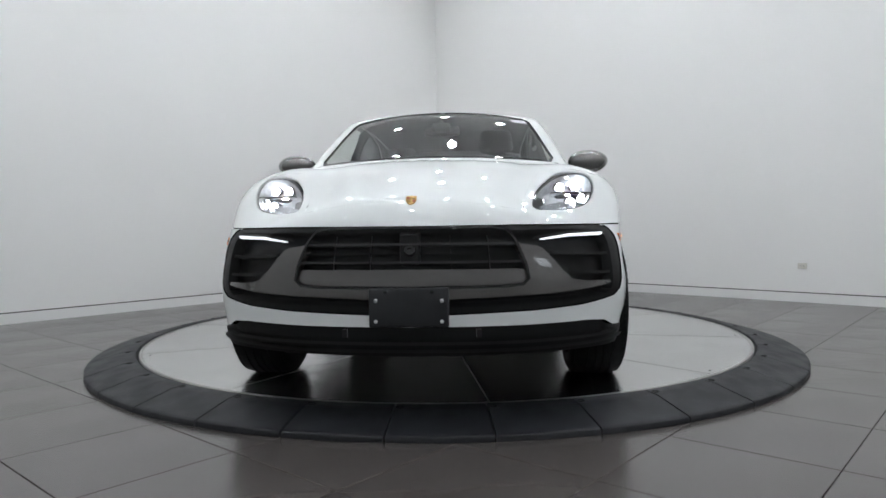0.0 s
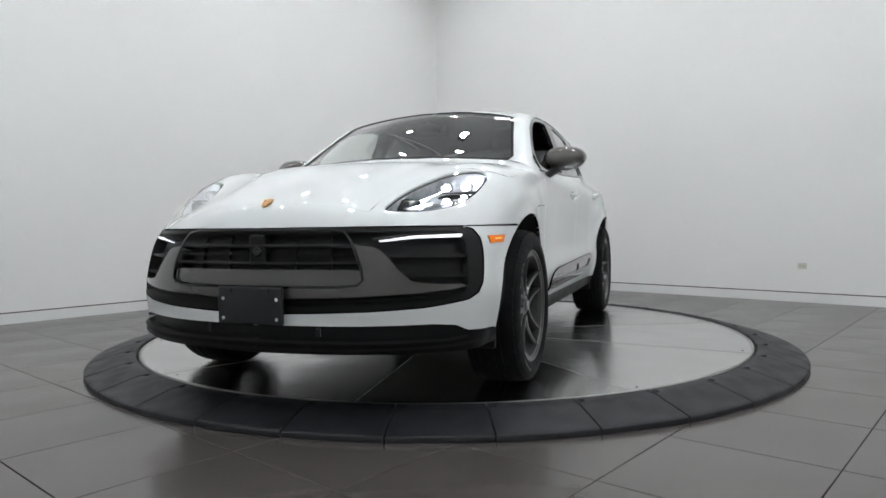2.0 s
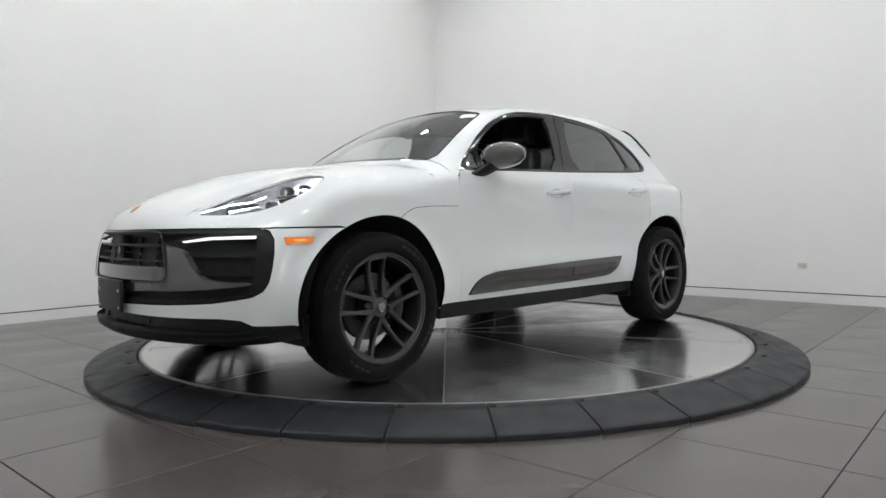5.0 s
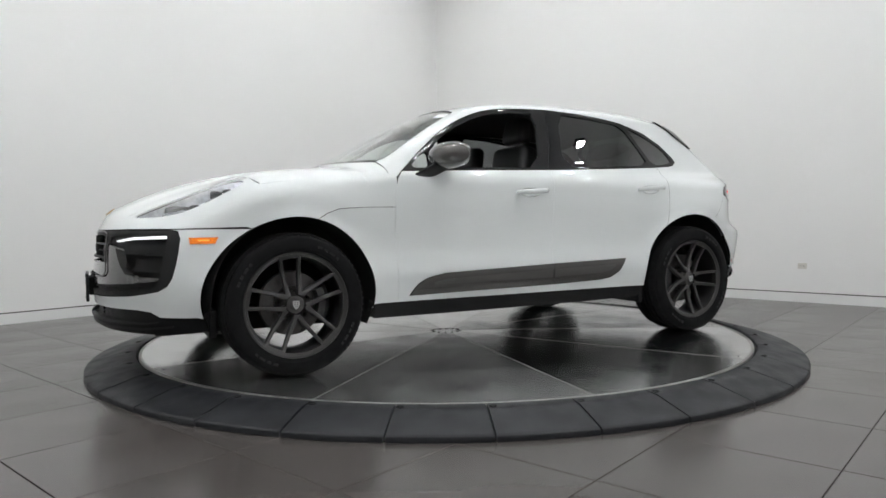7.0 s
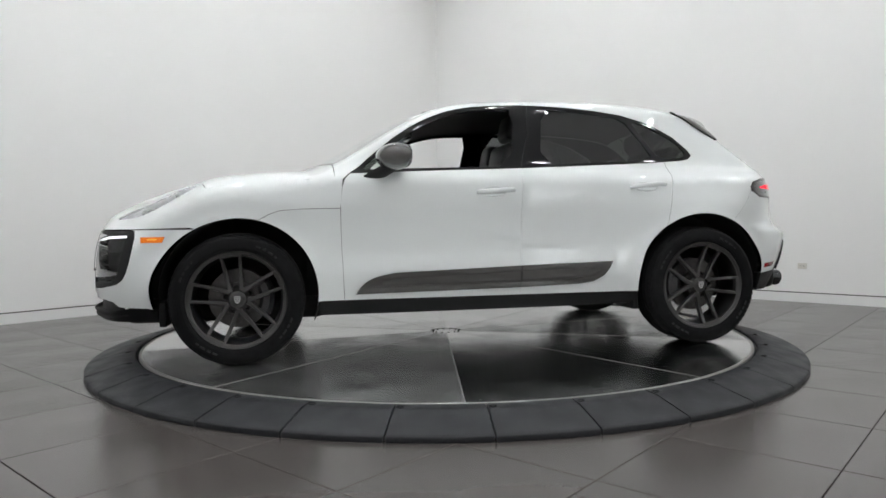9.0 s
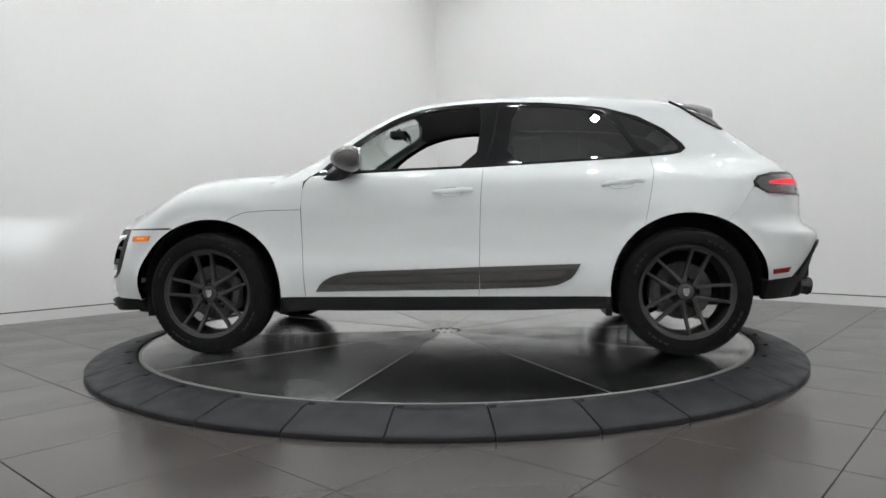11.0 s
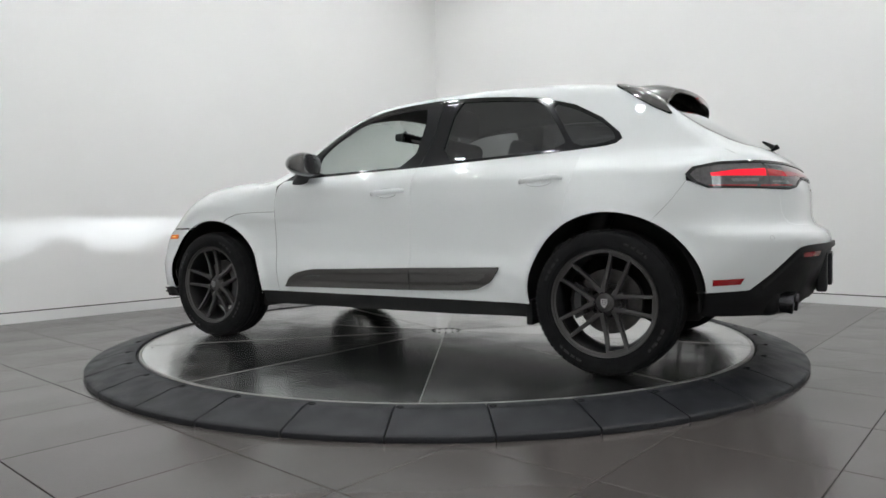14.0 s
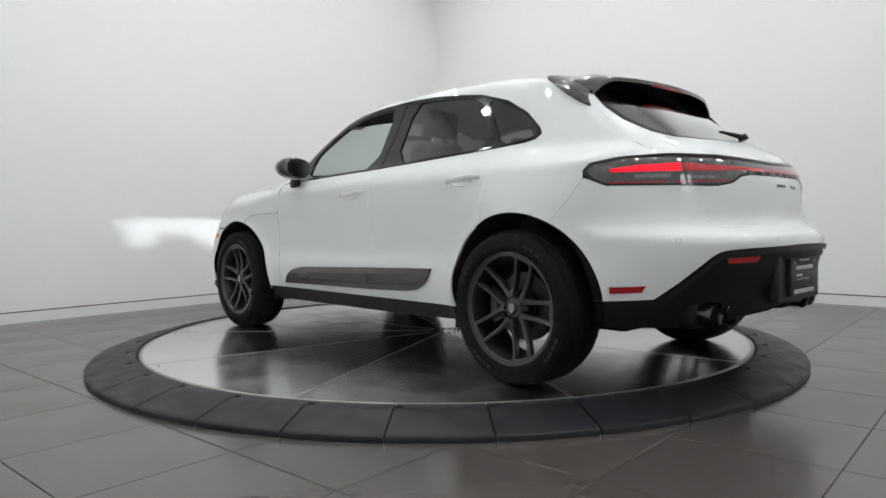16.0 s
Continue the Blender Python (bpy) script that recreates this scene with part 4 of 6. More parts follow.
tray_ob = bpy.data.objects["intake_tray"]
for z in (0.690, 0.618):
    skin_bar("grille_slat", [(S_FRONT, z), (2.60, z), (2.358, z)], 0.009, -0.010, SATIN_BLACK, tray_ob, depth=0.035)
skin_bar("grille_slat", [(S_FRONT, 0.655), (2.60, 0.655), (2.358, 0.655)], 0.006, -0.030, BLACK_PLASTIC, tray_ob, depth=0.02)
for s in (2.47, 2.62):
    k = Skin().patch("around", [(s - 0.004, 0.735), (s + 0.004, 0.735), (s + 0.004, 0.592), (s - 0.004, 0.592)], gap=0, flange=0.01, lift=-0.042)
    k.make("grille_rib", BLACK_PLASTIC, tray_ob)
    k.make("grille_rib", BLACK_PLASTIC, tray_ob, right=True)
for z0, z1 in ((0.640, 0.648), (0.560, 0.562)):
    skin_bar("intake_slat", [(2.235, z1), (2.10, z0 + 0.004), (1.955, z0)], 0.012, -0.018, BLACK_PLASTIC, tray_ob, both=False, depth=0.03)
for z in (0.425 + 0.028,):
    skin_bar("lower_slat", [(S_FRONT, z), (2.40, z + 0.006), (2.10, z + 0.02)], 0.007, -0.02, BLACK_PLASTIC, tray_ob, depth=0.02)
drl = Skin().patch("around", [(2.276, 0.704), (2.150, 0.7215), (1.966, 0.7270), (1.961, 0.7235), (1.969, 0.7195), (2.14, 0.7150), (2.272, 0.7010)], gap=0.0, flange=0.012, lift=-0.004, grid=0.02)
sides(drl, "day_light", DAY_GLOW, "glowing white daytime light strip")
k = Skin().patch("around", [(2.30, 0.713), (2.135, 0.7315), (1.945, 0.7325), (1.945, 0.728), (2.13, 0.727), (2.30, 0.7075)], gap=0.0, flange=0.02, lift=-0.002, grid=0.02)
sides(k, "day_light_brow", SATIN_BLACK)
# lower opening and lip
low = Skin().patch("around", LOWER[:-1] + [(1.96, 0.300), (2.10, 0.296), (S_FRONT, 0.292)], gap=-0.003, flange=0.0, lift=-0.03, grid=0.03)
low.make("lower_intake", BLACK_PLASTIC, car, "black lower air intake", both=True)
for s in (2.52,):
    k = Skin().patch("around", [(s - 0.010, 0.35), (s + 0.010, 0.35), (s + 0.010, 0.318), (s - 0.010, 0.318)], gap=0, flange=0.02, lift=-0.022)
    sides(k, "lower_rib", SATIN_BLACK)
lip = Skin().patch("around", [(S_FRONT, 0.300), (2.36, 0.300), (2.05, 0.304), (1.965, 0.320), (1.83, 0.3265)] + arc(*ARCH_F, ARCH, -9, -19, 4)[1:] + [(1.80, 0.262), (2.0, 0.254), (S_FRONT, 0.248)], gap=0.001, flange=0.05, lift=0.006, grid=0.03)
lip.make("front_lip", BLACK_PLASTIC, car, "matt black front lip", both=True)
skin_bar("lip_ridge", [(S_FRONT, 0.274), (2.36, 0.274), (2.05, 0.281), (1.92, 0.294)], 0.008, 0.016, SATIN_BLACK, bpy.data.objects["front_lip"], depth=0.02)
skin_bar("lip_ridge", [(S_FRONT, 0.300), (2.36, 0.300), (2.05, 0.304), (1.98, 0.314)], 0.006, 0.014, SATIN_BLACK, bpy.data.objects["front_lip"], depth=0.02)

# side markers
k = Skin().patch("around", [(1.859, 0.716), (1.852, 0.683), (1.752, 0.685), (1.739, 0.718)], gap=0.001, flange=0.008, lift=0.004, grid=0.02)
markers = sides(k, "side_marker", AMBER, "amber side marker lamp")
k = Skin().patch("around", [(1.822, 0.705), (1.818, 0.698), (1.778, 0.699), (1.774, 0.706)], gap=0, flange=0.001, lift=0.0050, grid=0.02)
for sd, ob in enumerate(markers):
    k.make("marker_bulb", AMBER_BULB, ob, "bright amber bulb", right=bool(sd))

# ---- headlights
for sd in (0, 1):
    lamp = Skin().patch("around", HEADLIGHT, gap=0.002, flange=0.0, lift=-0.002, grid=0.024).make("headlight", LENS, car, "clear headlight with four glowing lamps", right=bool(sd))
    Skin().patch("around", HEADLIGHT, [[(1.835 + 0.085 * math.cos(a), 0.930 + 0.024 * math.sin(a)) for a in np.linspace(0, 2 * math.pi, 20, endpoint=False)]], gap=-0.002, flange=0.0, lift=-0.065, grid=0.03).make("bowl", LAMP_INNER, lamp, right=bool(sd))
    rim = [tuple(q) for q in shrink(fine_loop(HEADLIGHT, 0.02), 0.006, np.zeros(len(fine_loop(HEADLIGHT, 0.02)), bool))]
    Skin().patch("around", HEADLIGHT, [rim], gap=0.0015, flange=0.012, lift=-0.006, grid=0.02).make("bezel", GLOSS_BLACK, lamp, right=bool(sd))
    Skin().patch("around", HEADLIGHT, [rim], gap=0.001, flange=-0.056, lift=-0.065, grid=0.02).make("lamp_wall", LAMP_INNER, lamp, right=bool(sd))
    # projector: a bulb at the back of a flat slot that cuts the beam off at the top
    p, _ = around([1.835], [0.937])
    ex = Vector(p[0]) - Vector(normals(p)[0]) * 0.045
    flip = -1 if sd else 1
    mat4 = Matrix.Translation((ex.x, ex.y * flip, ex.z)) @ pose(0, 0, 0, 0, -1.2, 0)
    bm = bmesh.new()
    box(bm, (-0.122, -0.090, 0.0022), (0.0, 0.090, 0.0055))
    box(bm, (-0.122, -0.090, -0.0250), (0.0, 0.090, -0.0220))
    box(bm, (-0.122, -0.090, -0.0250), (0.0, -0.087, 0.0055))
    box(bm, (-0.122, 0.087, -0.0250), (0.0, 0.090, 0.0055))
    box(bm, (-0.124, -0.090, -0.0250), (-0.121, 0.090, 0.0055))
    bmesh.ops.transform(bm, matrix=mat4, verts=bm.verts)
    part("projector", bm, PROJECTOR, lamp, smooth=False)
    bm = bmesh.new()
    for lo, hi in (((-0.122, -0.093, 0.0060), (0.0015, 0.093, 0.0080)), ((-0.122, -0.093, -0.0275), (0.0015, 0.093, -0.0255)),
                   ((-0.122, -0.0945, -0.0275), (0.0015, -0.0910, 0.0080)), ((-0.122, 0.0910, -0.0275), (0.0015, 0.0945, 0.0080))):
        box(bm, lo, hi)
    bmesh.ops.transform(bm, matrix=mat4, verts=bm.verts)
    part("projector_case", bm, LAMP_INNER, lamp, smooth=False)
    bm = bmesh.new()
    q = [bm.verts.new((-0.1195, y, z)) for y, z in ((-0.010, -0.0015), (0.010, -0.0015), (0.010, 0.001), (-0.010, 0.001))]
    bm.faces.new(q)
    bmesh.ops.transform(bm, matrix=mat4, verts=bm.verts)
    part("projector_bulb", bm, BULB, lamp, "white headlight bulb", smooth=False)
    for j, (s, z) in enumerate(((1.755, 0.966), (1.845, 0.962), (1.835, 0.900), (1.925, 0.884))):
        p, _ = around([s], [z])
        n = normals(p)[0]
        c = Vector(p[0]) - Vector(n) * 0.040
        aim = Vector((1, 0.10, -0.05)).normalized()
        m = Matrix.Translation(c) @ aim.to_track_quat("Z", "Y").to_matrix().to_4x4()
        bm = bmesh.new()
        lathe(bm, [(0.020, -0.052), (0.022, 0.006), (0.0245, 0.006), (0.026, 0.0), (0.026, -0.03)], 24, "z")
        bmesh.ops.transform(bm, matrix=m, verts=bm.verts)
        if sd:
            for v in bm.verts:
                v.co.y *= -1
        bmesh.ops.recalc_face_normals(bm, faces=bm.faces)
        part("lamp_ring", bm, GLOSS_BLACK, lamp)
        bm = bmesh.new()
        lathe(bm, [(0.0, -0.042), (0.010, -0.0435), (0.0205, -0.048)], 20, "z")
        bmesh.ops.transform(bm, matrix=m, verts=bm.verts)
        if sd:
            for v in bm.verts:
                v.co.y *= -1
        bmesh.ops.recalc_face_normals(bm, faces=bm.faces)
        part("lamp_lens", bm, HEAD_GLOW, lamp, "glowing white lamp")
    bars = [(2.13, 0.862), (1.99, 0.880), (1.95, 0.872), (2.10, 0.846)]
    Skin().patch("around", bars, gap=0, flange=0.01, lift=-0.03, grid=0.02).make("lamp_bar", LAMP_CHROME, lamp, right=bool(sd))
    bars = [(2.12, 0.836), (1.97, 0.856), (1.965, 0.850), (2.11, 0.830)]
    Skin().patch("around", bars, gap=0, flange=0.01, lift=-0.025, grid=0.02).make("lamp_bar", LAMP_CHROME, lamp, right=bool(sd))

# ---- rear
TAIL_LOW = [(S_REAR, 0.966), (-2.50, 0.966), (-2.435, 0.957), (-2.375, 0.927), (-2.297, 0.914), (-1.85, 0.920), (-1.785, 0.950), (-1.757, 0.985)]
TAIL = TAIL_TOP + TAIL_LOW[:-1]
Skin().patch("around", TAIL, gap=0.002, flange=0.012, lift=-0.001, grid=0.022).make("tail_light", SMOKE_LENS, car, "smoked full-width tail light bar", both=True)
tail_ob = bpy.data.objects["tail_light"]
RED_OUTER = [(-1.858, 0.989), (-1.965, 1.004), (-2.136, 1.013), (-2.136, 0.978), (-1.863, 0.976)]
RED_INNER = [(-2.144, 1.012), (-2.306, 1.003), (-2.50, 1.000), (S_REAR, 0.998), (S_REAR, 0.984), (-2.42, 0.986), (-2.30, 0.979), (-2.144, 0.978)]
for sd in (False, True):
    Skin().patch("around", RED_OUTER, gap=0.0, flange=0.004, lift=0.0012, grid=0.02).make("light_strip", RED_GLOW, tail_ob, "glowing red light strip", right=sd)
Skin().patch("around", RED_INNER, gap=0.0, flange=0.004, lift=0.0012, grid=0.02).make("light_strip", RED_DIM, tail_ob, "dim red middle light strip", both=True)
for sd in (False, True):
    Skin().patch("around", [(-2.138, 1.048), (-2.142, 1.048), (-2.162, 0.918), (-2.158, 0.918)], gap=0.0, flange=0.001, lift=0.0016, grid=0.02).make("lamp_joint", BLACK_GAP, tail_ob, right=sd)
    for zc in (1.028, 0.952):
        Skin().patch("around", [(-2.175, zc + 0.005), (-2.285, zc + 0.005), (-2.285, zc - 0.005), (-2.175, zc - 0.005)], gap=0.0, flange=0.001, lift=0.0010, grid=0.02).make("lens_reflector", REVERSE_LENS, tail_ob, right=sd)
Skin().patch("around", [(-2.10, 0.934), (-2.37, 0.940), (-2.375, 0.935), (-2.10, 0.928)], gap=0, flange=0.003, lift=0.001, grid=0.02).make("lower_strip", RED_LENS, tail_ob)
Skin().patch("around", [(-1.85, 0.934), (-2.08, 0.934), (-2.08, 0.928), (-1.86, 0.928)], gap=0, flange=0.003, lift=0.001, grid=0.02).make("lower_strip", RED_LENS, tail_ob)
Skin().patch("around", [(-1.95, 0.963), (-2.09, 0.966), (-2.09, 0.950), (-1.96, 0.948)], gap=0, flange=0.003, lift=0.001, grid=0.02).make("reverse_lamp", REVERSE_LENS, tail_ob)
Skin().patch("around", [(-1.95, 0.963), (-2.09, 0.966), (-2.09, 0.950), (-1.96, 0.948)], gap=0, flange=0.003, lift=0.001, grid=0.02).make("reverse_lamp", REVERSE_LENS, tail_ob, right=True)
HATCH = [(-2.217, 0.914), (-2.297, 0.914), (-2.375, 0.927), (-2.435, 0.957), (-2.50, 0.966), (S_REAR, 0.966), (S_REAR, 0.741), (-2.31, 0.742), (-2.275, 0.750), (-2.247, 0.772), (-2.226, 0.815)]
Skin().patch("around", HATCH, grid=0.022).make("tailgate", PAINT, car, "glossy white tailgate", both=True)
DIFF_TOP = [(-1.80, 0.425), (-2.02, 0.437), (-2.106, 0.506), (-2.225, 0.615), (-2.256, 0.634), (-2.30, 0.642), (-2.39, 0.647), (S_REAR, 0.655)]
arch_back = [QUARTER_CUT[0]] + arc(*ARCH_R, ARCH, 118, 175, 14)
rear_bumper = Skin().patch("around", arch_back + DIFF_TOP + [(S_REAR, 0.741), (-2.31, 0.742), (-2.275, 0.750), (-2.247, 0.772), (-2.226, 0.815), (-2.217, 0.914), (-1.85, 0.920), (-1.785, 0.950), (-1.757, 0.955)] + QUARTER_CUT[::-1][1:-1], gap=0.0005, grid=0.024)
rear_bumper.make("rear_bumper", PAINT, car, "glossy white rear bumper", both=True)
diff = Skin().patch("around", DIFF_TOP + [(S_REAR, 0.37), (-2.49, 0.36), (-2.30, 0.300), (-1.84, 0.312)] + arc(*ARCH_R, ARCH, 191, 175, 5), lift=-0.002, flange=0.03, grid=0.026, gap=0.001)
diff.make("diffuser", BLACK_PLASTIC, car, "matt black rear diffuser", both=True)
diff_ob = bpy.data.objects["diffuser"]
skin_bar("diffuser_ledge", [(-2.075, 0.452), (-2.13, 0.502), (-2.21, 0.577), (-2.245, 0.610), (-2.275, 0.624), (-2.33, 0.631), (-2.41, 0.634), (S_REAR, 0.641)], 0.024, 0.012, SATIN_BLACK, diff_ob, depth=0.03)
Skin().patch("around", [(-2.285, 0.607), (-2.44, 0.612), (-2.43, 0.588), (-2.295, 0.586)], gap=0, flange=0.006, lift=0.003, grid=0.02).make("rear_fog_lamp", RED_LENS, diff_ob, "red lamp strip")
Skin().patch("around", [(-2.285, 0.607), (-2.44, 0.612), (-2.43, 0.588), (-2.295, 0.586)], gap=0, flange=0.006, lift=0.003, grid=0.02).make("rear_fog_lamp", RED_LENS, diff_ob, "red lamp strip", right=True)
Skin().patch("around", [(-1.858, 0.489), (-1.990, 0.496), (-1.976, 0.466), (-1.859, 0.459)], gap=0.001, flange=0.006, lift=0.003, grid=0.02).make("reflector", RED_LENS, car, "red rear reflector")
Skin().patch("around", [(-1.858, 0.489), (-1.990, 0.496), (-1.976, 0.466), (-1.859, 0.459)], gap=0.001, flange=0.006, lift=0.003, grid=0.02).make("reflector", RED_LENS, car, "red rear reflector", right=True)
for s in (-2.10, -2.55):
    c = [(s + 0.011 * math.cos(a), 0.683 + 0.011 * math.sin(a)) for a in np.linspace(0, 2 * math.pi, 16, endpoint=False)]
    ci = [(s + 0.009 * math.cos(a), 0.683 + 0.009 * math.sin(a)) for a in np.linspace(0, 2 * math.pi, 16, endpoint=False)]
    k = Skin().patch("around", c, [ci], gap=0, flange=0.0, lift=0.0006, grid=0.01)
    sides(k, "parking_sensor", LETTER_GREY)


def seal(path, parent=None, both=False):
    """A dark rubber seal behind a shut line."""
    p = np.array(path, float)
    d = np.gradient(p, axis=0)
    d /= np.linalg.norm(d, axis=1, keepdims=True) + 1e-12
    n = np.stack([-d[:, 1], d[:, 0]], 1) * 0.009
    if both:
        n[np.abs(p[:, 0] - S_FRONT) < 1e-4, 0] = 0
        n[np.abs(p[:, 0] - S_REAR) < 1e-4, 0] = 0
    k = Skin().patch("around", [tuple(q) for q in p + n] + [tuple(q) for q in (p - n)[::-1]], gap=0.0, flange=0.0, lift=-0.008, grid=0.02)
    if both:
        k.make("panel_seal", BLACK_GAP, car, both=True)
    else:
        sides(k, "panel_seal", BLACK_GAP)


seal([(0.816, 0.345), (0.827, 0.60), (0.831, 0.76), (0.831, 0.90), (0.822, 0.98), (0.806, 1.03), (0.785, 1.055)])
seal(SPLIT)
seal(REAR_CUT[:-1] + [(-1.178, 0.775)])
seal([(0.832, 0.864), (1.029, 0.862), (1.167, 0.853), (1.228, 0.832), (1.27, 0.812)])
seal(QUARTER_CUT)
seal([(S_FRONT, 0.757), (2.20, 0.759), (1.93, 0.758), (1.64, 0.763)], both=True)
seal([(-2.217, 0.905), (-2.226, 0.815), (-2.247, 0.772), (-2.275, 0.750), (-2.31, 0.742), (S_REAR, 0.741)], both=True)


def ribbon(path, width, lift, mat, parent, name, both=True):
    """A narrow strip along the skin."""
    p = np.array(path, float)
    d = np.gradient(p, axis=0)
    d /= np.linalg.norm(d, axis=1, keepdims=True) + 1e-12
    n = np.stack([-d[:, 1], d[:, 0]], 1) * width / 2
    n[(np.abs(p[:, 0] - S_FRONT) < 1e-4) | (np.abs(p[:, 0] - S_REAR) < 1e-4), 0] = 0
    k = Skin().patch("around", [tuple(q) for q in p + n] + [tuple(q) for q in (p - n)[::-1]], gap=0.0, flange=0.003, lift=lift, grid=0.02)
    return k.make(name, mat, parent, both=both)


ribbon(GRILLE_EDGE, 0.009, 0.002, GLOSS_BLACK, tray_ob, "grille_edge")
ribbon([(x, z - 0.004) for x, z in TAIL_TOP[1:]], 0.012, 0.002, GLOSS_BLACK, tail_ob, "lamp_rim")
ribbon([(x, z + 0.004) for x, z in TAIL_LOW[:-2]], 0.010, 0.002, GLOSS_BLACK, tail_ob, "lamp_rim")
k = Skin().patch("around", [(-1.753, 0.985), (-1.783, 1.020), (-1.80, 1.012), (-1.772, 0.984), (-1.800, 0.952), (-1.86, 0.926), (-1.85, 0.917), (-1.782, 0.948)], gap=0, flange=0.003, lift=0.002, grid=0.02)
k.make("lamp_rim", GLOSS_BLACK, tail_ob)
k.make("lamp_rim", GLOSS_BLACK, tail_ob, right=True)


# ---------------------------------------------------------------- inside and under the body
def mirrored(bm):
    for v in bm.verts:
        v.co.y *= -1
    bmesh.ops.reverse_faces(bm, faces=bm.faces)
    return bm


def rounded_box(lo, hi, r=0.03, m=None, taper=1.0):
    """A padded block; taper narrows its top."""
    bm = bmesh.new()
    bmesh.ops.create_cube(bm, size=1)
    c, d = (Vector(lo) + Vector(hi)) / 2, Vector(hi) - Vector(lo)
    for v in bm.verts:
        k = taper if v.co.z > 0 else 1.0
        v.co = Vector((v.co.x * d.x, v.co.y * d.y * k, v.co.z * d.z)) + c
    bmesh.ops.bevel(bm, geom=bm.edges[:], offset=r, segments=3, affect="EDGES", profile=0.55)
    if m is not None:
        bmesh.ops.transform(bm, matrix=m, verts=bm.verts)
    return bm


liner = Skin()
e_sz, e_xy = edge(-1.95, 0.86)
dlo_big = [(x + (0.010 if x > -0.3 else -0.010) * (1 if abs(x + 0.3) > 0.9 else 0), z + (0.006 if z > 1.3 else -0.006)) for x, z in DLO]
liner.patch("around", [(0.84, 0.90), (-1.95, 0.90)] + [(s, z - 0.001) for s, z in e_sz][::1] if e_sz[0][0] < 0 else [], [dlo_big], gap=0.0, flange=0.0, lift=-0.030, grid=0.04)
sides(liner, "cabin_lining", INTERIOR, "black cabin lining")
head = Skin().patch("over", [(0.24, 0.0), (0.25, 0.3), (0.29, 0.55)] + [(x, y * 0.985) for x, y in e_xy if x < 0.26 and x > -1.52][::-1] + [(-1.54, 0.0)], gap=0.0, flange=0.0, lift=-0.032, grid=0.05)
head.make("headliner", INTERIOR, car, "black headliner", both=True)
door_in = Skin().patch("around", [(0.80, 0.40), (-0.90, 0.40), (-0.92, 0.86), (-1.30, 0.90), (-1.30, 1.09), (-0.27, 1.075), (0.775, 1.045)], gap=0.0, flange=0.0, lift=-0.075, grid=0.06)
sides(door_in, "door_lining", INTERIOR)
ledge = Skin().patch("around", [(0.775, 1.052)] + dlo_between(0.70, -1.40) + [(x, z - 0.02) for x, z in dlo_between(0.70, -1.40)[::-1]], gap=0.0, flange=0.0, lift=-0.02, grid=0.04)
sides(ledge, "window_ledge", INTERIOR)

bm = bmesh.new()
box(bm, (-0.98, -0.80, 0.252), (0.96, 0.80, 0.36), bevel=0.02)
part("floor_pan", bm, WELL, car, "black underbody")
part("under_tray", rounded_box((0.94, -0.60, 0.21), (2.05, 0.60, 0.34), 0.03), WELL, car)
part("under_tray", rounded_box((-1.80, -0.58, 0.25), (-0.96, 0.58, 0.36), 0.03), WELL, car)
bm = bmesh.new()
box(bm, (0.98, -0.56, 0.34), (1.98, 0.56, 0.88), bevel=0.05)
part("engine_bay", bm, WELL, car)
bm = bmesh.new()
box(bm, (-2.02, -0.58, 0.36), (-1.0, 0.58, 0.86), bevel=0.05)
part("boot_tub", bm, WELL, car)
for (cx, cz), side_x in ((ARCH_F, 1), (ARCH_R, -1)):
    for sd in (1, -1):
        bm = bmesh.new()
        rows = []
        for k in range(25):
            a = radians((-12 + 214 * k / 24) if side_x > 0 else (-20 + 208 * k / 24))
            ex, ez = cx + ARCH * math.cos(a), max(cz + ARCH * math.sin(a), 0.25)
            q, _ = around([to_s(ex, 0.90)], [ez])
            out_y = q[0][1] - 0.012
            rows.append([bm.verts.new((cx + r * math.cos(a), y, max(cz + r * math.sin(a), 0.19))) for r, y in ((ARCH + 0.002, out_y), (ARCH + 0.012, out_y - 0.045), (ARCH + 0.015, 0.70), (ARCH + 0.005, 0.56), (0.05, 0.56))])
        for a, b in zip(rows, rows[1:]):
            for j in range(4):
                bm.faces.new((a[j], a[j + 1], b[j + 1], b[j]))
        if sd < 0:
            mirrored(bm)
        part("wheel_well", bm, WELL, car)
        # flap before the wheel
        fx = cx + 0.425 if side_x > 0 else cx + 0.440
        bm = rounded_box((fx - 0.030, 0.62, 0.222), (fx + 0.008, 0.872, 0.36), 0.008)
        if sd < 0:
            mirrored(bm)
        part("stone_guard", bm, BLACK_PLASTIC, car)
# axle tubes, silencer and springs seen under the car
bm = bmesh.new()
tube(bm, [(AXLE_R, -0.62, 0.36), (AXLE_R, 0.62, 0.36)], 0.045, 10)
part("axle", bm, WELL, car)
bm = bmesh.new()
tube(bm, [(AXLE_F, -0.62, 0.36), (AXLE_F, 0.62, 0.36)], 0.04, 10)
part("axle", bm, WELL, car)
bm = rounded_box((-2.10, -0.42, 0.285), (-1.82, 0.42, 0.40), 0.05)
part("silencer", bm, WELL, car)

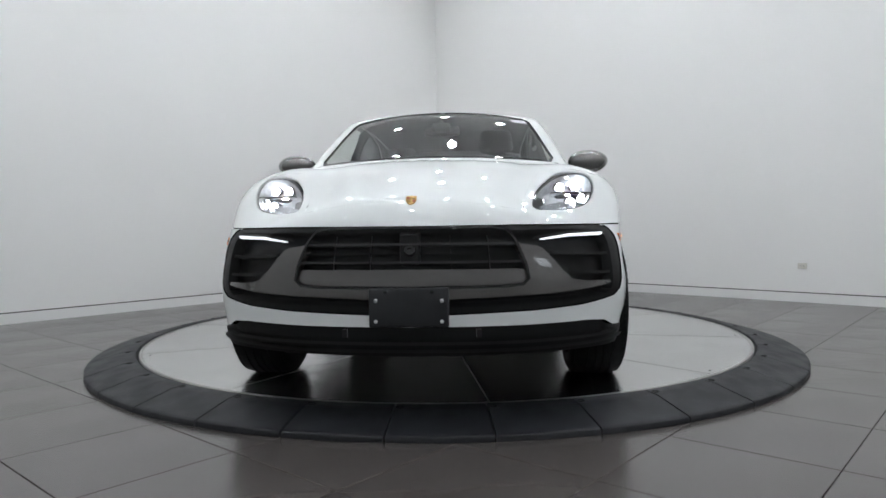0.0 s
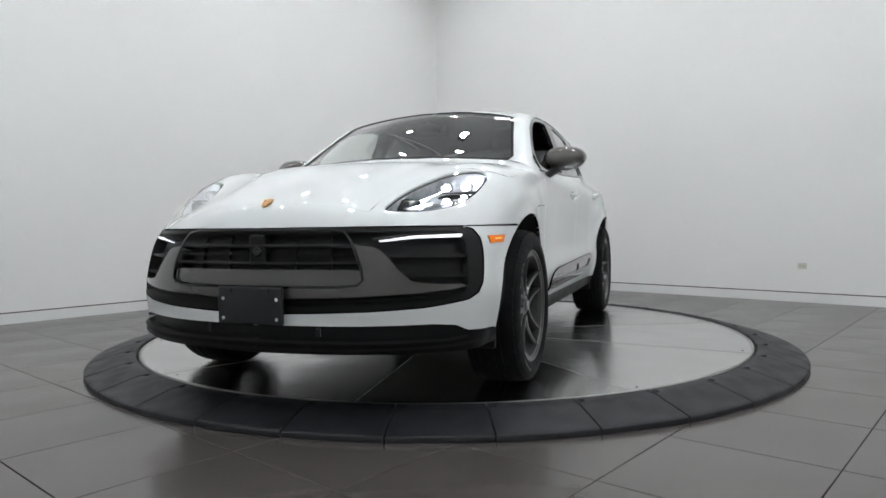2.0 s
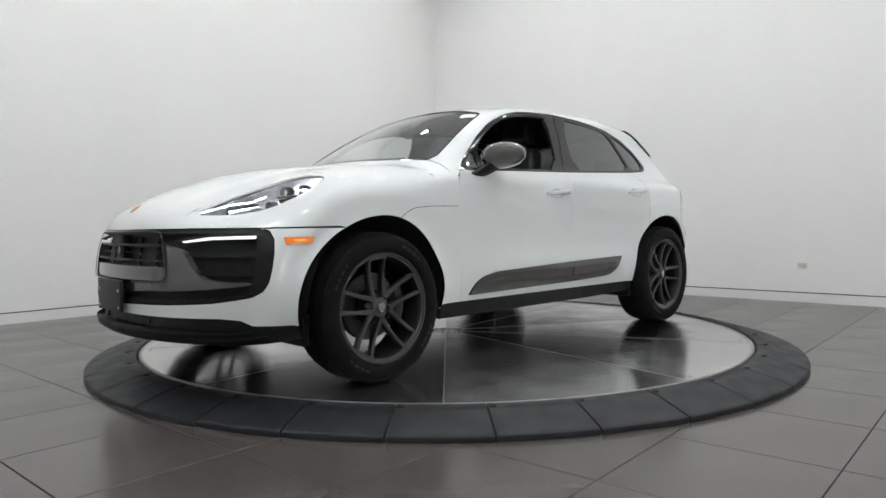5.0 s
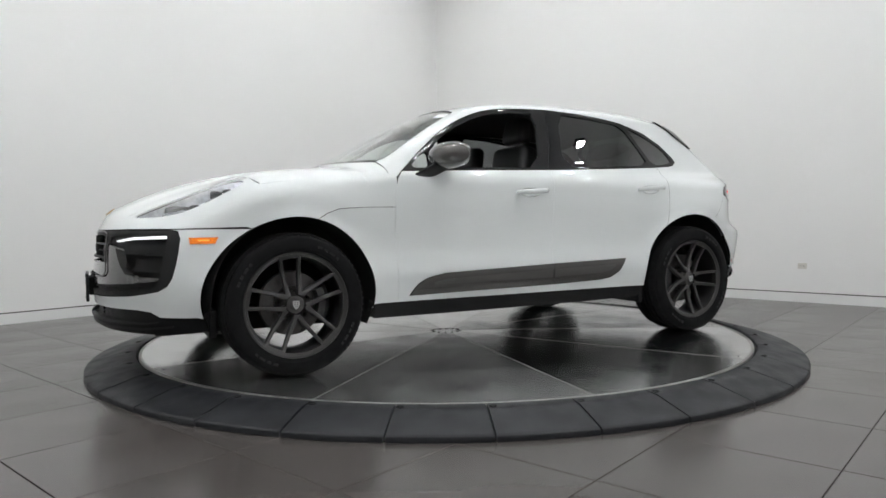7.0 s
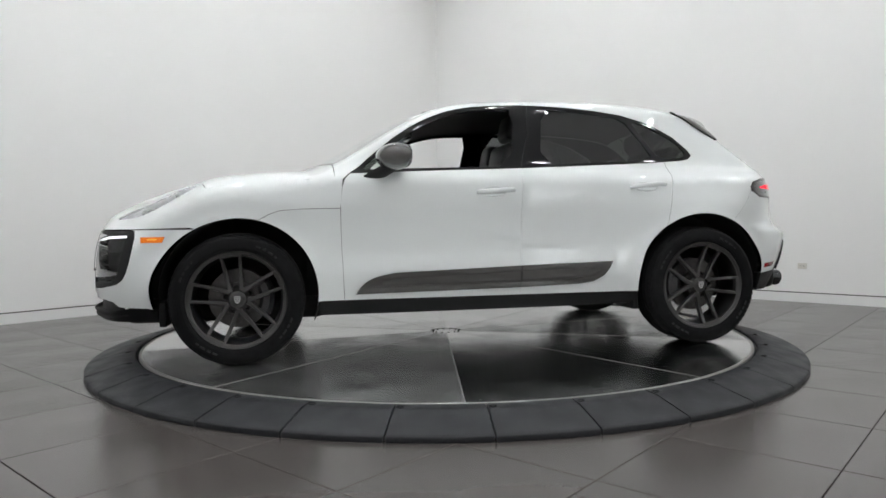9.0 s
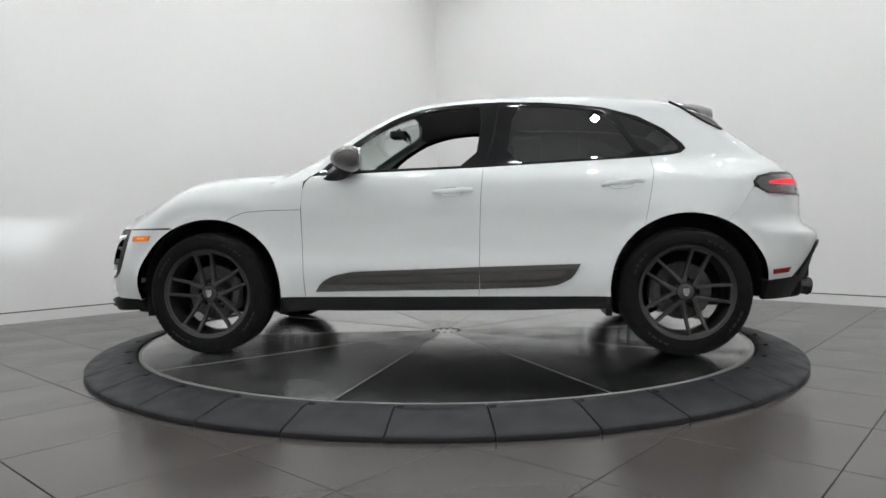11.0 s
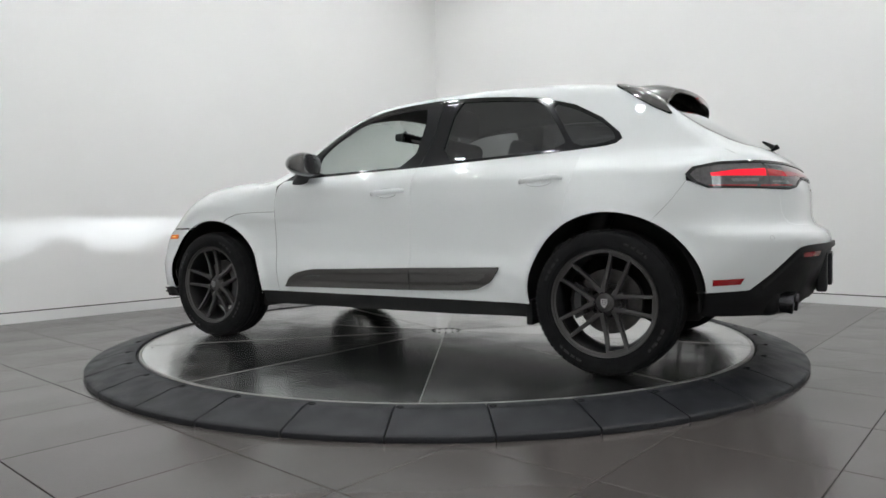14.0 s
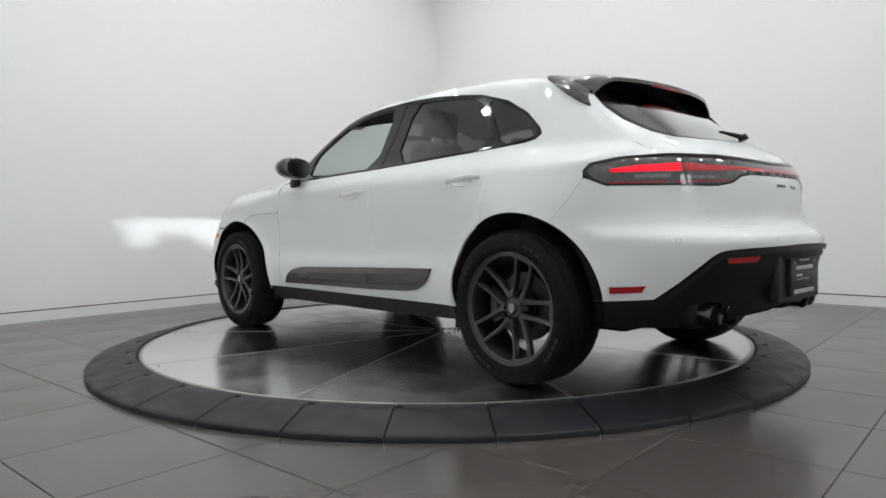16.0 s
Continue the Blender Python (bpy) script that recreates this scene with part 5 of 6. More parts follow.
# seats
for y, back_x, rise in ((0.37, -0.20, 0.10), (-0.37, -0.26, -0.02)):
    bm = rounded_box((back_x - 0.02, y - 0.25, 0.50 + rise), (back_x + 0.50, y + 0.25, 0.66 + rise), 0.05)
    seat = part("front_seat", bm, SEAT, car, "black leather front seat")
    m = Matrix.Translation((back_x, y, 0.60 + rise)) @ pose(0, 0, 0, 0, -11, 0)
    part("backrest", rounded_box((-0.07, -0.24, 0.0), (0.07, 0.24, 0.60), 0.05, m, 0.8), SEAT, seat)
    part("headrest", rounded_box((-0.05, -0.135, 0.625), (0.06, 0.135, 0.80), 0.045, m, 0.85), SEAT, seat)
    part("headrest_post", rounded_box((-0.015, -0.06, 0.58), (0.01, 0.06, 0.66), 0.004, m), LAMP_CHROME, seat)
bm = rounded_box((-1.22, -0.66, 0.48), (-0.72, 0.66, 0.66), 0.05)
rear_seat = part("rear_seat", bm, SEAT, car, "black leather rear bench")
m = Matrix.Translation((-1.22, 0, 0.62)) @ pose(0, 0, 0, 0, -22, 0)
part("backrest", rounded_box((-0.06, -0.64, 0.0), (0.07, 0.64, 0.55), 0.05, m), SEAT, rear_seat)
for y in (0.40, 0.0, -0.40):
    part("headrest", rounded_box((-0.04, y - 0.12, 0.56), (0.06, y + 0.12, 0.70), 0.04, m), SEAT, rear_seat)

# dashboard, wheel, console, mirror
bm = bmesh.new()
prof = [(0.98, 1.035), (0.86, 1.055), (0.72, 1.052), (0.60, 1.03), (0.52, 0.98), (0.49, 0.90), (0.52, 0.78), (0.60, 0.62), (0.98, 0.60)]
rows = []
for k in range(15):
    y = -0.72 + 1.44 * k / 14
    h = 0.045 * gauss(y, 0.37, 0.19)
    rows.append([bm.verts.new((x - 0.03 * (h > 0.02), y, z + (h if i in (2, 3) else 0))) for i, (x, z) in enumerate(prof)])
for a, b in zip(rows, rows[1:]):
    for j in range(len(prof) - 1):
        bm.faces.new((a[j], a[j + 1], b[j + 1], b[j]))
bmesh.ops.recalc_face_normals(bm, faces=bm.faces)
part("dashboard", bm, INTERIOR, car, "black dashboard", sharp=60)
part("centre_console", rounded_box((-0.35, -0.13, 0.42), (0.55, 0.13, 0.72), 0.04), INTERIOR, car)
bm = bmesh.new()
m = Matrix.Translation((0.40, 0.37, 0.955)) @ pose(0, 0, 0, 0, -64, 0)
ring = []
R, r = 0.182, 0.017
for i in range(36):
    a = 2 * math.pi * i / 36
    ring.append([bm.verts.new(((R + r * math.cos(b)) * math.cos(a), (R + r * math.cos(b)) * math.sin(a), r * math.sin(b))) for b in [2 * math.pi * k / 8 for k in range(8)]])
for i in range(36):
    a, b = ring[i], ring[(i + 1) % 36]
    for k in range(8):
        bm.faces.new((a[k], a[(k + 1) % 8], b[(k + 1) % 8], b[k]))
bmesh.ops.transform(bm, matrix=m, verts=bm.verts)
wheel_ob = part("steering_wheel", bm, SEAT, car, "black leather steering wheel")
bm = bmesh.new()
lathe(bm, [(0.0, 0.03), (0.05, 0.03), (0.06, 0.01), (0.05, -0.04)], 20, "z")
for a in (0, 180, 270):
    tube(bm, [(0.05 * math.cos(radians(a)), 0.05 * math.sin(radians(a)), 0.0), (0.178 * math.cos(radians(a)), 0.178 * math.sin(radians(a)), 0)], 0.012, 6)
bmesh.ops.transform(bm, matrix=m @ pose(0, 0, 0, 0, 0, 90), verts=bm.verts)
part("wheel_hub", bm, INTERIOR, wheel_ob)
part("rear_view_mirror", rounded_box((0.30, -0.12, 1.365), (0.335, 0.12, 1.43), 0.014), GLOSS_BLACK, car)
bm = bmesh.new()
tube(bm, [(0.335, 0, 1.40), (0.38, 0, 1.455)], 0.014, 8)
part("mirror_stalk", bm, INTERIOR, car)
part("sensor_cover", rounded_box((0.32, -0.06, 1.385), (0.43, 0.06, 1.440), 0.015), INTERIOR, car)


# ---------------------------------------------------------------- wheels
def build_wheel(name, phase, sign):
    """A wheel about the y axis, its face towards +y. phase: degrees of the first pair of spokes."""
    w = new(name)
    w.parent = car
    w["label"] = "dark grey twin-spoke alloy wheel with black tyre"
    HW = 0.1325
    bm = bmesh.new()
    prof = [(0.258, -HW + 0.03), (0.268, -HW + 0.008), (0.300, -HW), (0.335, -HW + 0.006), (0.354, -HW + 0.022), (0.3645, -HW + 0.045)]
    # four grooves round the tread
    groove = [(0.367, -0.074), (0.3675, -0.060), (0.360, -0.0595), (0.360, -0.0505), (0.368, -0.050), (0.368, -0.022), (0.360, -0.0215), (0.360, -0.0125), (0.368, -0.012),
              (0.368, 0.012), (0.360, 0.0125), (0.360, 0.0215), (0.368, 0.022), (0.368, 0.050), (0.360, 0.0505), (0.360, 0.0595), (0.3675, 0.060), (0.367, 0.074)]
    prof += groove
    prof += [(0.3645, HW - 0.045), (0.354, HW - 0.022), (0.345, HW - 0.012), (0.3435, HW - 0.010), (0.335, HW - 0.006), (0.318, HW - 0.001), (0.300, HW), (0.288, HW - 0.0005), (0.286, HW - 0.003), (0.278, HW - 0.004), (0.273, HW - 0.008), (0.270, HW - 0.013), (0.258, HW - 0.03)]
    lathe(bm, prof, 72, "y")
    bmesh.ops.recalc_face_normals(bm, faces=bm.faces)
    tyre_name = part("tyre", bm, TYRE, w, "black rubber tyre", sharp=40).name
    # shoulder blocks
    bm = bmesh.new()
    for i in range(72):
        a = 2 * math.pi * i / 72
        for s in (1, -1):
            vs = box(bm, (-0.0105, s * 0.094 - 0.019, 0.352), (0.0105, s * 0.094 + 0.019, 0.3655))
            for v in vs:
                y0 = (v.co.y - s * 0.094) / 0.019 * s
                if v.co.z > 0.36:
                    v.co.z -= 0.0035 * (y0 + 1) * 1.1
                else:
                    v.co.z -= 0.01
            bmesh.ops.rotate(bm, verts=vs, cent=(0, 0, 0), matrix=Matrix.Rotation(a, 3, "Y"))
    part("tread", bm, TYRE, w, smooth=False)["kind"] = "stuff"
    for i in range(4):
        for j, da in enumerate((0, 7, 13, 21)):
            a0 = radians(20 + 90 * i + da)
            a1 = a0 + radians((5, 4, 6, 3)[j])
            bm = bmesh.new()
            q = []
            for y in (HW + 0.0012, HW - 0.004):
                for r in (0.306, 0.318):
                    q.append([bm.verts.new((r * math.cos(a0 + (a1 - a0) * k / 4), y, r * math.sin(a0 + (a1 - a0) * k / 4))) for k in range(5)])
            for u, v in ((0, 1), (1, 3), (0, 2)):
                for k in range(4):
                    bm.faces.new((q[u][k], q[u][k + 1], q[v][k + 1], q[v][k]))
            bmesh.ops.recalc_face_normals(bm, faces=bm.faces)
            part("sidewall_bar", bm, SATIN_BLACK, bpy.data.objects[tyre_name], smooth=False)
    # rim lip and the dark barrel behind the spokes
    bm = bmesh.new()
    lathe(bm, [(0.2435, HW - 0.050), (0.2455, HW - 0.030), (0.2475, HW - 0.0235), (0.2505, HW - 0.0225), (0.2570, HW - 0.0190), (0.2590, HW - 0.0135), (0.2675, HW - 0.0105), (0.2705, HW - 0.015), (0.268, HW - 0.024)], 90, "y")
    bmesh.ops.recalc_face_normals(bm, faces=bm.faces)
    rim = part("rim", bm, WHEEL_PAINT, w, "dark grey painted alloy rim", sharp=24)
    bm = bmesh.new()
    lathe(bm, [(0.260, -HW + 0.028), (0.250, -HW + 0.035), (0.238, -0.07), (0.232, 0.02), (0.239, HW - 0.055), (0.2445, HW - 0.040)], 72, "y")
    bmesh.ops.recalc_face_normals(bm, faces=bm.faces)
    part("barrel", bm, BARREL, rim, "black inner barrel")
    # spokes in five pairs, neighbouring ones joined at the hub
    for i in range(5):
        turn = Matrix.Rotation(-radians(phase + 72 * i), 3, "Y")
        for s in (1, -1):
            bm = bmesh.new()
            rows = []
            for k in range(13):
                u = k / 12
                rad = 0.046 + (0.2535 - 0.046) * u
                lat = s * (0.0315 + 0.0185 * u)
                half = 0.0120 - 0.0020 * u + 0.005 * max(0, 1 - 5 * u)
                front = HW - 0.042 - 0.008 * math.sin(math.pi * u) + 0.0225 * u ** 2.2
                deep = 0.040 - 0.010 * u
                ins = -s * 0.28 * half
                sect = [(-half, front - 0.009), (-half * 0.72 + ins * 0.3, front - 0.0015), (ins, front), (half * 0.72 + ins * 0.3, front - 0.0015), (half, front - 0.009), (half * 0.75, front - deep), (-half * 0.75, front - deep)]
                rows.append([bm.verts.new((rad, y, lat + c)) for c, y in sect])
            for a, b in zip(rows, rows[1:]):
                for j in range(7):
                    bm.faces.new((a[j], a[(j + 1) % 7], b[(j + 1) % 7], b[j]))
            bm.faces.new(rows[0])
            bm.faces.new(rows[-1][::-1])
            bmesh.ops.recalc_face_normals(bm, faces=bm.faces)
            bmesh.ops.rotate(bm, verts=bm.verts, cent=(0, 0, 0), matrix=turn)
            part("spoke", bm, WHEEL_PAINT, rim, sharp=18)
        # flat pad that joins the outer ends of a pair
        bm = bmesh.new()
        rows = []
        for k in range(9):
            a = radians(-12.6 + 25.2 * k / 8)
            rows.append([bm.verts.new((r * math.cos(a), y, r * math.sin(a))) for r, y in ((0.2375, HW - 0.055), (0.2375, HW - 0.0235), (0.2390, HW - 0.0215), (0.2585, HW - 0.0165), (0.2585, HW - 0.055))])
        for a, b in zip(rows, rows[1:]):
            for j in range(4):
                bm.faces.new((a[j], a[j + 1], b[j + 1], b[j]))
        bm.faces.new(rows[0])
        bm.faces.new(rows[-1][::-1])
        bmesh.ops.recalc_face_normals(bm, faces=bm.faces)
        bmesh.ops.rotate(bm, verts=bm.verts, cent=(0, 0, 0), matrix=turn)
        part("rim_pad", bm, WHEEL_PAINT, rim, sharp=25)
        a = radians(phase + 72 * i)
        c = (0.0655 * math.cos(a), 0.0, 0.0655 * math.sin(a))
        bm = bmesh.new()
        lathe(bm, [(0.0150, 0.030), (0.0155, HW - 0.062), (0.0175, HW - 0.060), (0.0195, HW - 0.064), (0.020, 0.03)], 16, "y", c)
        bmesh.ops.recalc_face_normals(bm, faces=bm.faces)
        part("bolt_pocket", bm, WHEEL_PAINT, rim)
        bm = bmesh.new()
        lathe(bm, [(0.0, 0.054), (0.005, 0.054), (0.006, 0.058), (0.0095, 0.057), (0.0105, 0.045), (0.0155, 0.040), (0.0155, 0.03)], 12, "y", c)
        bmesh.ops.recalc_face_normals(bm, faces=bm.faces)
        part("wheel_bolt", bm, GLOSS_BLACK, rim)
    bm = bmesh.new()
    lathe(bm, [(0.0, HW - 0.043), (0.034, HW - 0.044), (0.046, HW - 0.050), (0.054, HW - 0.066), (0.082, HW - 0.085), (0.082, 0.02), (0.0, 0.02)], 40, "y")
    bmesh.ops.recalc_face_normals(bm, faces=bm.faces)
    part("hub", bm, WHEEL_PAINT, rim)
    bm = bmesh.new()
    lathe(bm, [(0.0, HW - 0.0375), (0.022, HW - 0.038), (0.030, HW - 0.0415), (0.033, HW - 0.046)], 32, "y")
    bmesh.ops.recalc_face_normals(bm, faces=bm.faces)
    cap = part("hub_cap", bm, WHEEL_PAINT, rim)
    bm = bmesh.new()
    slab(bm, [(-0.016, 0.020), (0.016, 0.020), (0.017, 0.0), (0.010, -0.016), (0.0, -0.024), (-0.010, -0.016), (-0.017, 0.0)], 0.003, Matrix.Translation((0, HW - 0.036, 0)) @ pose(0, 0, 0, 90, 0, 180))
    crest_ob = part("crest", bm, CAP_SILVER, cap, "plain silver shield")
    for zc, half in ((0.011, 0.011), (0.001, 0.012), (-0.009, 0.008)):
        for sx in (-1, 1):
            bm = bmesh.new()
            box(bm, (sx * half * 0.55 - half * 0.32, HW - 0.0348, zc - 0.0022), (sx * half * 0.55 + half * 0.32, HW - 0.0338, zc + 0.0022))
            part("crest_mark", bm, LETTER_DARK, crest_ob, smooth=False)
    # brake
    bm = bmesh.new()
    lathe(bm, [(0.07, 0.028), (0.09, 0.028), (0.091, 0.000), (0.164, 0.000), (0.167, -0.004), (0.167, -0.03), (0.07, -0.02)], 48, "y")
    bmesh.ops.recalc_face_normals(bm, faces=bm.faces)
    part("brake_disc", bm, BRAKE_STEEL, w, "steel brake disc")
    bm = bmesh.new()
    rows = []
    for k in range(11):
        a = radians(150 + 60 * k / 10) if sign > 0 else radians(-30 + 60 * k / 10)
        rows.append([bm.verts.new((r * math.cos(a), y, r * math.sin(a))) for r, y in ((0.118, 0.030), (0.135, 0.048), (0.170, 0.050), (0.192, 0.036), (0.196, -0.03), (0.12, -0.03))])
    for a, b in zip(rows, rows[1:]):
        for j in range(6):
            bm.faces.new((a[j], a[(j + 1) % 6], b[(j + 1) % 6], b[j]))
    bm.faces.new(rows[0][::-1])
    bm.faces.new(rows[-1])
    bmesh.ops.recalc_face_normals(bm, faces=bm.faces)
    part("brake_caliper", bm, CALIPER, w, "black brake caliper")
    return w


TRACK = 0.826
wf = build_wheel("wheel", 82.5, 1)
wf.matrix_basis = pose(AXLE_F, TRACK, TYRE_R - 0.002)
wr = build_wheel("wheel", 110.0, -1)
wr.matrix_basis = pose(AXLE_R, TRACK, TYRE_R - 0.002)
copy_thing(wf, pose(AXLE_F, -TRACK, TYRE_R - 0.002, 0, 0, 180))
copy_thing(wr, pose(AXLE_R, -TRACK, TYRE_R - 0.002, 0, 0, 180))

# ---------------------------------------------------------------- mirrors, handles, spoiler, badges
for sd in (1, -1):
    bm = bmesh.new()
    bmesh.ops.create_uvsphere(bm, u_segments=28, v_segments=18, radius=1)
    for v in bm.verts:
        x, y, z = v.co
        fx = 0.120 * x if x > 0 else max(0.085 * x, -0.050)
        v.co = Vector((fx + 0.010 * (1 - y), 0.130 * math.copysign(abs(y) ** 0.88, y), 0.075 * z * (1.0 - 0.08 * y)))
    bmesh.ops.transform(bm, matrix=Matrix.Translation((0.500, 0.945, 1.156)) @ pose(0, 0, 0, 3, 0, 8), verts=bm.verts)
    if sd < 0:
        mirrored(bm)
    mir = part("door_mirror", bm, MIRROR_SHELL, car, "glossy dark grey door mirror", sharp=60)
    bm = bmesh.new()
    slab(bm, [(0.098 * math.copysign(abs(math.cos(a)) ** 0.7, math.cos(a)), 0.060 * math.copysign(abs(math.sin(a)) ** 0.75, math.sin(a))) for a in np.linspace(0, 2 * math.pi, 28, endpoint=False)], 0.004,
         Matrix.Translation((0.453, 0.940, 1.156)) @ pose(0, 0, 0, 3, 0, 8) @ pose(0, 0, 0, 90, 0, 90))
    if sd < 0:
        mirrored(bm)
    part("mirror_glass", bm, LAMP_CHROME, mir, "silvered mirror glass")
    bm = bmesh.new()
    rows = []
    for u in (0.0, 0.35, 0.7, 1.0):
        c = Vector((0.655, 0.850, 1.035)).lerp(Vector((0.525, 0.925, 1.110)), u)
        a, b = 0.058 - 0.006 * u, 0.025 + 0.004 * u
        rows.append([bm.verts.new(c + Vector((a * math.cos(t), 0.15 * a * math.cos(t), b * math.sin(t)))) for t in [2 * math.pi * k / 14 for k in range(14)]])
    for a, b in zip(rows, rows[1:]):
        for k in range(14):
            bm.faces.new((a[k], a[(k + 1) % 14], b[(k + 1) % 14], b[k]))
    bm.faces.new(rows[0])
    bm.faces.new(rows[-1])
    bmesh.ops.recalc_face_normals(bm, faces=bm.faces)
    if sd < 0:
        mirrored(bm)
    part("mirror_arm", bm, SATIN_BLACK, mir, "black mirror foot")

    # door handles
    for ob, (x0, z0, x1, z1) in ((doors[0 if sd > 0 else 1], HANDLES[0]), (rdoors[0 if sd > 0 else 1], HANDLES[1])):
        p, _ = around(np.linspace(x0, x1, 13), np.linspace(z0, z1, 13))
        nn = normals(p)
        bm = bmesh.new()
        rows = []
        for k in range(13):
            u = k / 12
            lift = 0.004 + 0.030 * min(1, 4.5 * min(u, 1 - u)) ** 0.6
            h = 0.010 + 0.006 * math.sin(math.pi * u) ** 0.5
            c = Vector(p[k]) + Vector(nn[k]) * lift
            out, up = Vector(nn[k]), Vector((0, 0, 1))
            rows.append([bm.verts.new(c + up * (h * math.cos(t)) + out * (0.0085 * math.sin(t))) for t in [2 * math.pi * j / 12 for j in range(12)]])
        for a, b in zip(rows, rows[1:]):
            for j in range(12):
                bm.faces.new((a[j], a[(j + 1) % 12], b[(j + 1) % 12], b[j]))
        bm.faces.new(rows[0])
        bm.faces.new(rows[-1])
        bmesh.ops.recalc_face_normals(bm, faces=bm.faces)
        if sd < 0:
            mirrored(bm)
        h = part("door_handle", bm, PAINT, ob, "white door handle", sharp=60)

# roof spoiler: an arched blade behind the roof, with side fins
bm = bmesh.new()
NU, NV = 8, 33
lead, trail = [], []
for j in range(NV):
    v = -1 + 2 * j / (NV - 1)
    av = abs(v)
    y_t = 0.600 * math.copysign(av ** 0.92, v)
    x_t = -1.715 + 0.075 * av ** 2
    z_t = 1.477 - 0.020 * av ** 2 - 0.072 * max(0, (av - 0.72) / 0.28) ** 2.0
    trail.append(Vector((x_t, y_t, z_t)))
    y_l = 0.600 * math.copysign(min(av * 1.02, 1.0), v)
    x_l = -1.455 + 0.02 * (1 - av)
    lead.append((x_l, y_l))
q, _ = over([a for a, b in lead], [b for a, b in lead])
lead = [Vector(c) + Vector((0, 0, 0.003)) for c in q]
grid_t, grid_b = [], []
for i in range(NU + 1):
    u = i / NU
    row_t, row_b = [], []
    for j in range(NV):
        c = lead[j].lerp(trail[j], u) + Vector((0, 0, 0.018 * math.sin(math.pi * u)))
        row_t.append(bm.verts.new(c))
        row_b.append(bm.verts.new(c - Vector((0, 0, 0.004 + 0.022 * u * (1 - 0.35 * u)))))
    grid_t.append(row_t)
    grid_b.append(row_b)
for i in range(NU):
    for j in range(NV - 1):
        bm.faces.new((grid_t[i][j], grid_t[i + 1][j], grid_t[i + 1][j + 1], grid_t[i][j + 1]))
        bm.faces.new((grid_b[i][j], grid_b[i][j + 1], grid_b[i + 1][j + 1], grid_b[i + 1][j]))
for j in range(NV - 1):
    bm.faces.new((grid_t[NU][j], grid_b[NU][j], grid_b[NU][j + 1], grid_t[NU][j + 1]))
for j in (0, NV - 1):
    for i in range(NU):
        bm.faces.new((grid_t[i][j], grid_b[i][j], grid_b[i + 1][j], grid_t[i + 1][j]))
bmesh.ops.recalc_face_normals(bm, faces=bm.faces)
spoiler = part("roof_spoiler", bm, GREY_GLOSS, car, "glossy dark grey roof spoiler", sharp=40)
FIN = round_off([(-1.365, 1.497), (-1.425, 1.455), (-1.520, 1.400), (-1.62, 1.348), (-1.735, 1.297), (-1.708, 1.330), (-1.688, 1.372), (-1.690, 1.405), (-1.66, 1.440), (-1.53, 1.482), (-1.45, 1.488)], 1)
for sd in (False, True):
    fin = Skin().patch("around", FIN, gap=0.0, flange=0.020, lift=0.012, grid=0.02)
    fin.make("spoiler_fin", GREY_GLOSS, spoiler, right=sd)
bm = rounded_box((-1.715, -0.16, 1.452), (-1.700, 0.16, 1.464), 0.003)
part("brake_light", bm, RED_LENS, spoiler, "dark red high brake light")

# rear wiper
bm = bmesh.new()
p, _ = over([-2.085, -2.06, -2.03], [0.0, 0.02, 0.02])
tube(bm, [Vector(p[0]) + Vector((-0.01, 0, 0.012)), Vector(p[0]) + Vector((0.0, 0.0, 0.035))], [0.024, 0.020], 12)
part("wiper_base", bm, BLACK_PLASTIC, car, "black rear wiper base")
bm = bmesh.new()
p, _ = over([-2.085, -2.075, -2.06, -2.045], [-0.02, 0.04, 0.10, 0.15])
tube(bm, [Vector(q) + Vector((0, 0, 0.026)) for q in p], [0.014, 0.012, 0.009, 0.006], 8)
part("wiper_arm", bm, BLACK_PLASTIC, car, "black rear wiper arm")

# number plate holders
bm = rounded_box((2.332, -0.155, 0.369), (2.348, 0.155, 0.522), 0.007)
holder = part("front_plate_holder", bm, PLATE_BLACK, car, "blank black number plate holder")
for y in (-0.128, 0.128):
    for z in (0.392, 0.472):
        bm = bmesh.new()
        lathe(bm, [(0.0, 2.3515), (0.0055, 2.3515), (0.008, 2.3475)], 12, "x", (0, y, z))
        part("screw", bm, LETTER_GREY, holder)
for y in (-0.09, 0.09):
    bm = bmesh.new()
    lathe(bm, [(0.0, 2.350), (0.007, 2.350), (0.008, 2.3475)], 12, "x", (0, y, 0.506))
    part("screw", bm, BLACK_PLASTIC, holder)
part("holder_back", rounded_box((2.28, -0.10, 0.40), (2.334, 0.10, 0.50), 0.01), BLACK_PLASTIC, holder)

part("plate_recess", rounded_box((-2.352, -0.25, 0.395), (-2.30, 0.25, 0.615), 0.015), SATIN_BLACK, car, "black rear number plate recess")
bm = rounded_box((-2.372, -0.157, 0.425), (-2.350, 0.157, 0.590), 0.006)
rp = part("rear_plate", bm, PLATE_BLACK, car, "black dealer plate with grey lines of writing")
for y0, y1, z0, z1, mt in ((-0.10, 0.10, 0.540, 0.556, LETTER_GREY), (-0.115, 0.125, 0.432, 0.452, LETTER_GREY), (0.03, 0.10, 0.510, 0.520, LETTER_GREY), (-0.05, 0.10, 0.492, 0.499, LETTER_CHROME), (-0.06, 0.06, 0.578, 0.586, LETTER_GREY)):
    part("writing_bar", rounded_box((-2.3745, y0, z0), (-2.371, y1, z1), 0.001), mt, rp)
for y in (-0.12, 0.12):
    bm = bmesh.new()
    lathe(bm, [(0.0, -2.376), (0.006, -2.375), (0.007, -2.372)], 10, "x", (0, y, 0.572))
    part("screw", bm, LETTER_GREY, rp)

